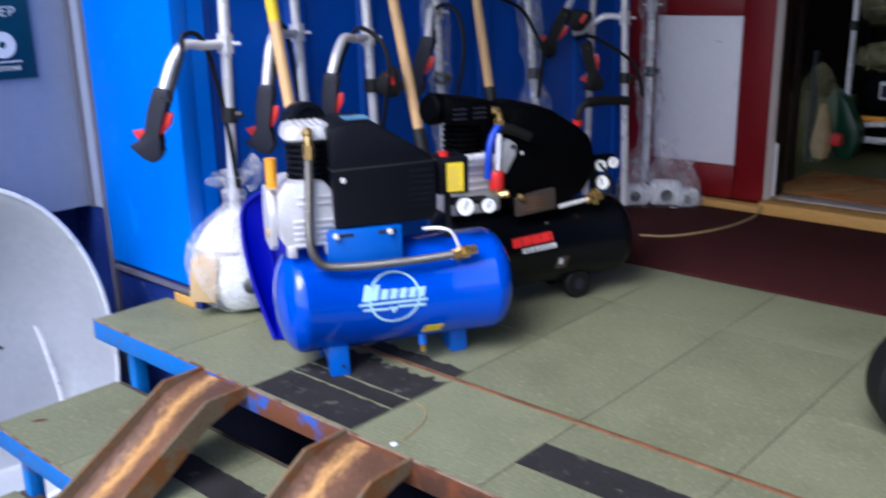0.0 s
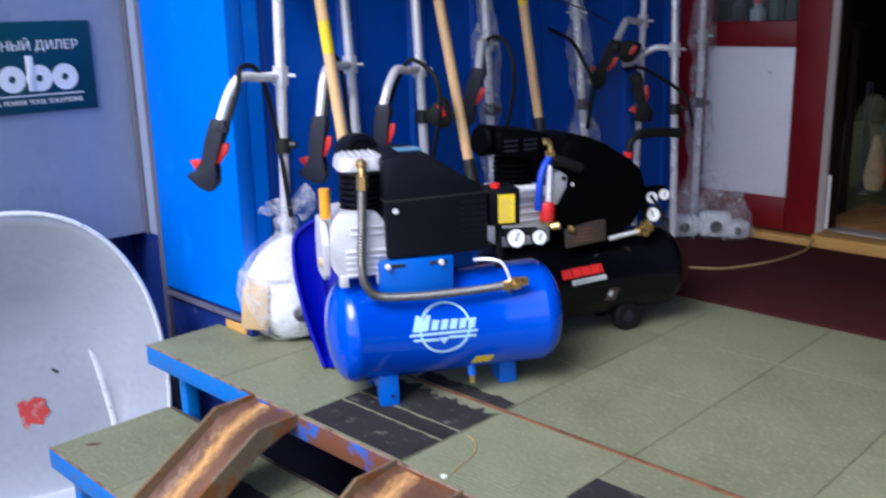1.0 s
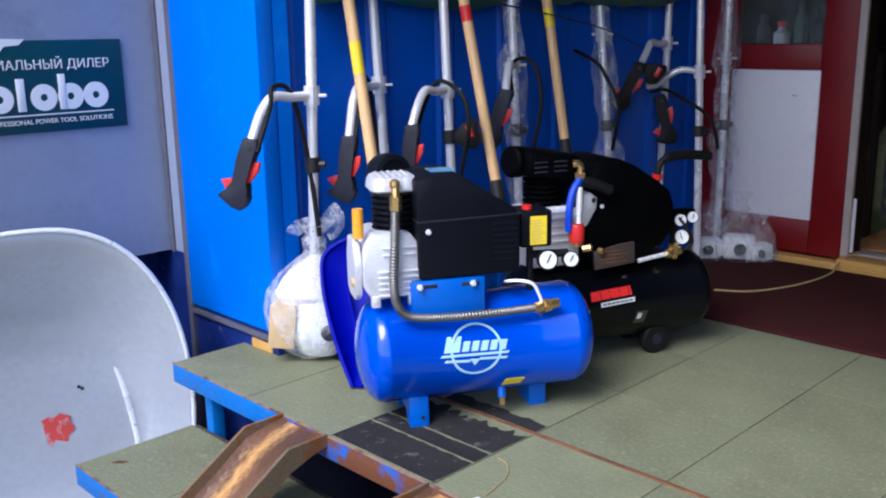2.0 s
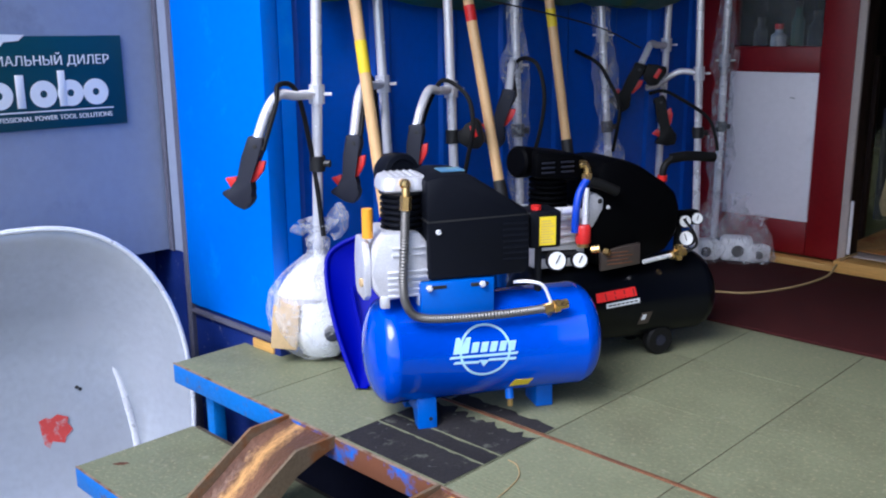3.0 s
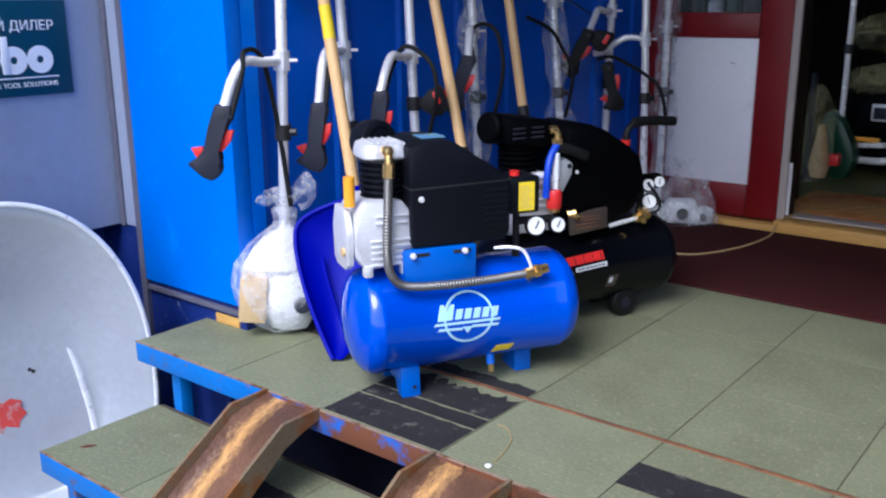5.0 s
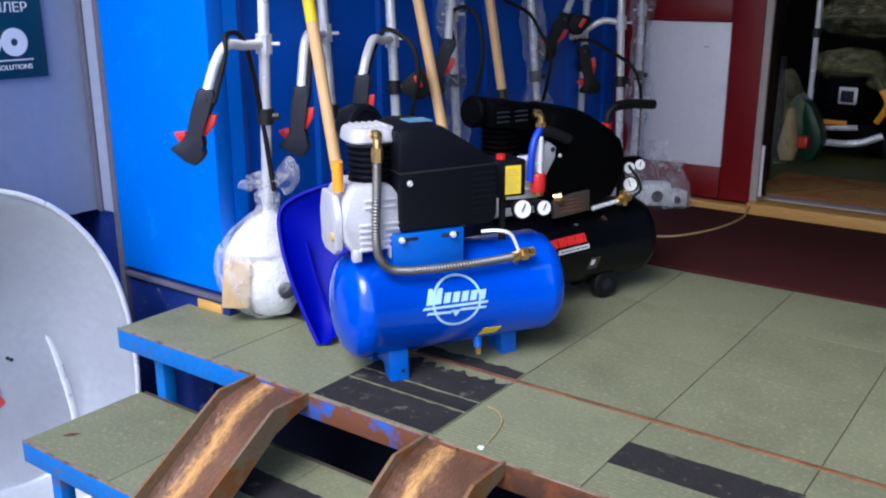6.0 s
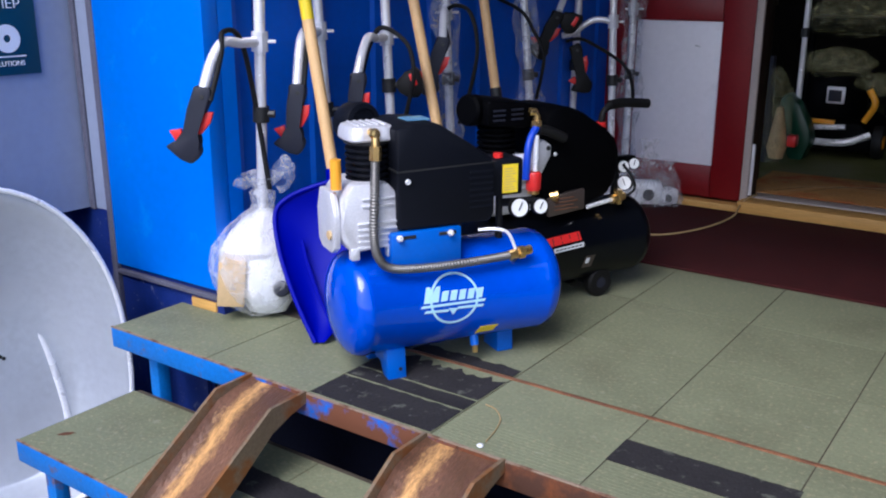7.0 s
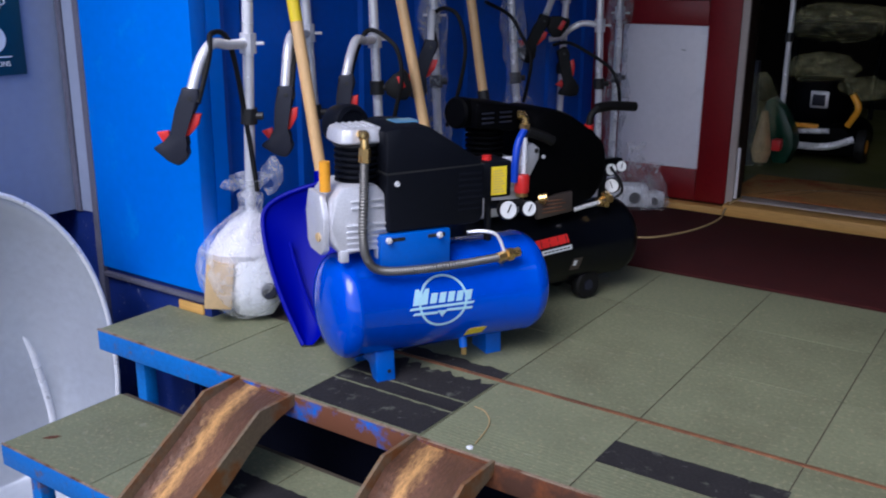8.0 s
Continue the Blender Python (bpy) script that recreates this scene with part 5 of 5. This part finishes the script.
part("torn_patch", extrude_profile(B(), [(-0.235, 0.78), (-0.22, 0.797), (-0.15, 0.795), (-0.165, 0.781), (-0.2, 0.778), (-0.212, 0.765), (-0.222, 0.775)], X0 + 0.0064, X0 + 0.0072, Matrix(((0, 1, 0, 0), (1, 0, 0, 0), (0, 0, 1, 0), (0, 0, 0, 1)))), WHITE, sg, "torn white patch")

# ---- tarpaulin roll over the blue wall ----
b = B()
prof_n, cols = 14, 60
grid = []
for i in range(cols + 1):
    u = 0.06 + 1.42 * i / cols
    row = []
    for k in range(prof_n):
        a = 2 * math.pi * k / prof_n
        w = noise.noise(Vector((u * 5, k * 0.5, 0)))
        row.append(b.verts.new((u, -0.055 + (0.05 + 0.014 * w) * math.cos(a), 0.955 + 0.012 * math.sin(u * 9) + (0.085 + 0.03 * w) * math.sin(a))))
    grid.append(row)
for p, q in zip(grid, grid[1:]):
    for k in range(prof_n):
        b.faces.new((p[k], p[(k + 1) % prof_n], q[(k + 1) % prof_n], q[k]))
b.faces.new(grid[0][::-1]), b.faces.new(grid[-1])
tarp = tagged(part("tarpaulin_roll", b, TARP), "rolled teal green tarpaulin tied along the blue wall", "tarpaulin")
tarp.matrix_world = pose(side_a.x, side_a.y, 0, 0, 0, ang)
tagged(part("string", tube(B(), curve_pts([(0.02, 0.75, 0.875), (0.02, 1.0, 0.845), (0.05, 1.25, 0.80), (0.06, 1.45, 0.74)], 8), 0.0025, 6), INK), "thin dark string hung in front of the wall", "string")

# ---- things inside the shop ----
rug = thing("rug", pose(0, 0, 0.03), "orange and brown patterned rug inside the doorway", "rug")
part("rug_cloth", box(B(), 0.46, 1.7, 2.17, 2.60, 0.0, 0.008, 0.003), RUG, rug)
for k in range(4):
    part("stripe", tube(B(), curve_pts([(0.52 + 0.05 * k, 2.2 + 0.02 * k, 0.003), (0.65 + 0.05 * k, 2.36 + 0.03 * k, 0.003), (0.9 + 0.06 * k, 2.40 + 0.05 * k, 0.003), (1.5, 2.30 + 0.07 * k, 0.003)], 8), 0.006, 6), (RUG_BAND, GROUT, CORD, GROUT)[k], rug)


def crumpled(name, at, size, seed, material, parent, label=""):
    b = B()
    bmesh.ops.create_icosphere(b, subdivisions=3, radius=1.0)
    for v in b.verts:
        d = 1 + 0.28 * noise.noise(v.co * 2.2 + Vector((seed, 0, 0))) + 0.16 * noise.noise(v.co * 6 + Vector((0, seed, 0)))
        v.co = Vector((at[0] + v.co.x * size[0] * d, at[1] + v.co.y * size[1] * d, at[2] + v.co.z * size[2] * d))
    return part(name, b, material, parent, label, False)


mw = thing("lawn_mower", pose(0.52, 3.25, 0.03), "black lawn mower with silver bumper, half wrapped in plastic", "lawn mower")
part("deck", extrude_profile(B(), [(-0.2, 0.03), (-0.2, 0.11), (-0.15, 0.16), (0.16, 0.16), (0.21, 0.11), (0.21, 0.03)], -0.16, 0.3, bevel=0.02), BLACK_MATT, mw)
part("bumper", tube(B(), curve_pts([(-0.19, -0.15, 0.07), (-0.05, -0.19, 0.07), (0.1, -0.19, 0.075), (0.2, -0.15, 0.11)], 6), 0.016, 12), ALU_TUBE, mw, "silver front bumper")
part("bumper", tube(B(), curve_pts([(-0.19, -0.13, 0.125), (-0.05, -0.17, 0.13), (0.1, -0.165, 0.14)], 6), 0.012, 12), ALU_TUBE, mw, "silver front bumper")
part("trim", box(B(), -0.17, 0.05, -0.162, -0.14, 0.145, 0.165, 0.004), ORANGE, mw, "orange trim strip")
for sx in (-0.2, 0.2):
    wh = part("wheel", lathe(B(), [(0.02, -0.02), (0.07, -0.02), (0.075, 0.0), (0.07, 0.02), (0.02, 0.02)], 24, rot_to((1, 0, 0), (sx + (0.03 if sx > 0 else -0.03), -0.1, 0.076))), RUBBER, mw)
    part("hub", lathe(B(), [(0, -0.022), (0.03, -0.022), (0.03, 0.022), (0, 0.022)], 16, rot_to((1, 0, 0), (sx + (0.03 if sx > 0 else -0.03), -0.1, 0.076))), ORANGE, wh)
eng = part("engine", lathe(B(), [(0, 0.16), (0.13, 0.16), (0.14, 0.2), (0.135, 0.3), (0.1, 0.35), (0, 0.36)], 28, Matrix.Translation((0.0, 0.05, 0))), BLACK_MATT, mw)
part("engine_badge", box(B(), -0.01, 0.068, -0.1, -0.09, 0.23, 0.305, 0.006), CAST_ALU, eng, "square silver badge")
part("badge_field", box(B(), 0.0, 0.055, -0.1025, -0.0995, 0.24, 0.29, 0.002), GRIP_GREY, eng)
part("yellow_lever", tube(B(), curve_pts([(0.16, -0.1, 0.16), (0.2, -0.12, 0.24), (0.17, -0.11, 0.3)], 6), 0.014, 10), ORANGE, mw, "yellow lever")
for sx in (-0.19, 0.19):
    part("handlebar", tube(B(), curve_pts([(sx, 0.25, 0.15), (sx, 0.3, 0.4), (sx * 1.05, 0.42, 0.75), (sx, 0.5, 0.95)], 6), 0.012, 10), BLACK_MATT, mw)
crumpled("plastic_wrap", (0.0, 0.0, 0.40), (0.16, 0.1, 0.07), 3, FILM_DIM, mw, "crumpled yellowish plastic wrap")
crumpled("plastic_wrap", (0.02, 0.15, 0.60), (0.22, 0.12, 0.09), 7, FILM_DIM, mw)
crumpled("plastic_wrap", (0.2, -0.02, 0.32), (0.1, 0.08, 0.05), 11, FILM_DIM, mw)
part("seat_pack", box(B(), -0.17, 0.2, 0.12, 0.25, 0.52, 0.6, 0.02), BLACK_MATT, mw, "black folded grass box")

pk = thing("wrapped_tool_pack", pose(0.38, 2.80, 0.03), "tools in creased clear plastic leaning inside the doorway", "tool pack")
crumpled("plastic_wrap", (0.0, 0.0, 0.19), (0.085, 0.07, 0.2), 2, FILM_DIM, pk, "creased clear plastic")
part("bundle", tube(B(), [(-0.02, 0.02, 0.0), (-0.03, 0.03, 0.45)], 0.02, 12, r2=0.012), GRIP_GREY, pk)
part("red_end", box(B(), 0.075, 0.115, -0.03, 0.02, 0.08, 0.13, 0.008), RED_PLASTIC, pk)
part("pale_head", lathe(B(), [(0, 0.0), (0.03, 0.004), (0.042, 0.05), (0.03, 0.13), (0.014, 0.22), (0, 0.225)], 16, Matrix.Translation((0.03, 0.0, 0.02))), CARD, pk, "tan wrapped tool head")
gb = thing("green_case", pose(0.455, 2.98, 0.03), "dark green plastic machine case inside the shop", "machine case")
part("body", extrude_profile(B(), [(-0.05, 0.08), (-0.09, 0.25), (-0.06, 0.29), (0.0, 0.24), (0.05, 0.14), (0.06, 0.08), (0.03, 0.0), (-0.03, 0.0)], -0.05, 0.05, bevel=0.012), GREEN_BOX, gb)
sp = thing("trimmer_pole", pose(0, 0, 0), "aluminium trimmer pole leaning in the dim shop", "pole")
part("shaft", tube(B(), [(0.43, 3.0, 0.03), (0.40, 3.1, 1.5)], 0.012, 10), ALU_TUBE, sp)
part("collar", tube(B(), [(0.418, 3.04, 0.55), (0.417, 3.043, 0.59)], 0.018, 10), INK, sp)

# goods on a shelf behind the door's window
shelf = thing("shelf", pose(0, 0, 0), "dark wooden shelf behind the door window", "shelf")
part("board", box(B(), 0.0, 0.47, 2.2, 2.4, 0.70, 0.718, 0.002), BROWN_DOOR, shelf)
for xx in (0.01, 0.44):
    part("leg", box(B(), xx, xx + 0.02, 2.37, 2.4, 0.03, 0.699, 0.002), BROWN_DOOR, shelf)
for i, (xx, h, r, mt) in enumerate(((0.06, 0.1, 0.024, GRIP_GREY), (0.13, 0.075, 0.028, GALV), (0.2, 0.15, 0.022, GREEN_BOX), (0.27, 0.12, 0.03, GRIP_GREY), (0.335, 0.07, 0.026, GALV), (0.4, 0.14, 0.024, GRIP_GREY))):
    bt = thing("bottle", pose(xx, 2.27, 0.718), "small dusty bottle standing on the shelf", "bottle", "bottles on the shelf")
    part("body", lathe(B(), [(0, 0), (r, 0), (r, h * 0.7), (r * 0.5, h * 0.86), (r * 0.45, h), (0, h)], 16), mt, bt)
    part("cap", lathe(B(), [(0, h), (r * 0.55, h), (r * 0.55, h + 0.02), (0, h + 0.02)], 14), RED_PLASTIC if mt is GALV else INK, bt)

# dark machine standing at the edge of the porch
dm = thing("cart_wheel", pose(1.399, 0.62, 0.0), "black rubber cart wheel with dull grey rim standing on tiles", "wheel")
WH = rot_to((0.66, -0.74, 0.0), (0, 0, 0.11))
part("tyre", lathe(B(), [(0.07, -0.03), (0.09, -0.036), (0.106, -0.026), (0.11, 0.0), (0.106, 0.026), (0.09, 0.036), (0.07, 0.03)], 36, WH), RUBBER, dm)
part("rim", lathe(B(), [(0.0, -0.02), (0.071, -0.028), (0.071, 0.028), (0.0, 0.02)], 28, WH), GRIP_GREY, dm, "dull grey rim")
part("cap", lathe(B(), [(0.0, -0.03), (0.02, -0.03), (0.02, 0.03), (0.0, 0.03)], 16, WH), ORANGE, dm, "orange hub cap")

# ---- worn strips, metal joint and floor tiles ----
def strip(y0, y1, x0, x1, z, name="anti_slip_strip", parent=None, ragged=0.0, seed=0):
    b = B()
    n = 24
    rng = random.Random(seed)
    low = [b.verts.new((x0 + (x1 - x0) * i / n, y0, z)) for i in range(n + 1)]
    top = [b.verts.new((x0 + (x1 - x0) * i / n, y1 - ragged * rng.random(), z)) for i in range(n + 1)]
    lo2 = [b.verts.new(v.co - Vector((0, 0, 0.0014))) for v in low]
    to2 = [b.verts.new(v.co - Vector((0, 0, 0.0014))) for v in top]
    for i in range(n):
        b.faces.new((low[i], low[i + 1], top[i + 1], top[i]))
        b.faces.new((low[i], lo2[i], lo2[i + 1], low[i + 1]))
        b.faces.new((top[i], top[i + 1], to2[i + 1], to2[i]))
    return part(name, b, TAPE, parent, "worn black anti-slip strip", False)


strip(0.006, 0.108, 0.303, 0.597, 0.0016, parent=deck, ragged=0.004, seed=1)
strip(0.114, 0.158, 0.303, 0.597, 0.0016, parent=deck, ragged=0.004, seed=2)
strip(0.164, 0.276, 0.303, 0.597, 0.0016, parent=deck, ragged=0.03, seed=3)
strip(0.298, 0.342, 0.335, 0.596, 0.0016, parent=deck, ragged=0.012, seed=4)
strip(0.10, 0.188, 0.899, 1.205, 0.0016, parent=deck, ragged=0.003, seed=5)
strip(-0.15, -0.07, 0.16, 0.44, -0.1634, parent=step_1, ragged=0.006, seed=6)
part("joint_strip", box(B(), 0.30, 2.398, 0.2845, 0.2945, -0.003, 0.0022, 0.001), RUST_STRIP, deck, "thin rusty metal joint strip")
part("front_edge", box(B(), -0.33, 2.4, -0.0055, 0.0, -0.002, 0.0005), TILE_EDGE, deck, "raw chipped tile edge")
part("front_edge", box(B(), -0.297, 2.2, -0.2855, -0.281, -0.167, -0.1645), TILE_EDGE, step_1, "raw chipped tile edge")


def tile_mesh(w, d, ribs):
    b = B()
    box(b, 0, w, 0, d, -0.012, 0.0)
    if ribs:
        for k in range(9):
            box(b, 0.004, w - 0.004, 0.012 + k * 0.010, 0.016 + k * 0.010, -0.0005, 0.0004)
    me = bpy.data.meshes.new("tile")
    bmesh.ops.recalc_face_normals(b, faces=b.faces)
    b.to_mesh(me)
    b.free()
    me.materials.append(TILE)
    return me


G = 0.0026
FRONT = 0.2895
rng = random.Random(4)
plain, ribbed, front = tile_mesh(S - G, S - G, False), tile_mesh(S - G, FRONT - G, True), tile_mesh(S - G, FRONT - G, False)
edge_front = tile_mesh(0.328 - G, FRONT - G, False)
for r in range(5):
    for k in range(-1, 8):
        if k == -1:
            if r > 0:
                continue
            me, x0 = edge_front, -0.328
        else:
            me, x0 = (plain if r else ribbed if k >= 2 else front), k * S
        o = new("tile", me)
        o.parent = deck
        o.location = (x0 + G / 2, (FRONT + (r - 1) * S if r else 0) + G / 2, rng.uniform(-0.0003, 0.0003))
for st, x0, y0, z0 in ((step_1, -0.297, -0.281, -0.165), (step_2, -0.27, -0.57, -0.33)):
    for k in range(8):
        o = new("tile", plain)
        o.parent = st
        o.location = (x0 + k * 0.3 + G / 2, y0 + G / 2, z0 + rng.uniform(-0.0005, 0.0003))

# rust stain and a stone chip
b = lathe(B(), [(0, 0.0), (0.5, 0.0), (0.9, -0.1), (1.0, -0.4)], 20)
for v in b.verts:
    k = 1 + 0.45 * noise.noise(v.co * 2.3)
    v.co = Vector((v.co.x * 0.017 * k, v.co.y * 0.007 * k, v.co.z * 0.001 + 0.0007))
b.transform(Matrix.Translation((-0.232, -0.207, -0.1648)) @ pose(0, 0, 0, 0, 0, 50))
part("rust_spot", b, RUST, step_1, "small rusty mark")
b = B()
bmesh.ops.create_icosphere(b, subdivisions=2, radius=0.006)
for v in b.verts:
    v.co *= 1 + 0.4 * noise.noise(v.co * 200)
    v.co.z *= 0.45
b.transform(Matrix.Translation((0.70, 0.012, 0.003)))
tagged(part("stone_chip", b, WHITE), "small white chip lying on the tile edge", "chip")
tagged(part("thread", tube(B(), curve_pts([(0.62, 0.155, 0.0025), (0.645, 0.15, 0.0022), (0.675, 0.12, 0.0022), (0.69, 0.08, 0.0022), (0.70, 0.03, 0.0025)], 8), 0.0011, 6), CORD), "thin curled thread lying on the tiles", "thread")
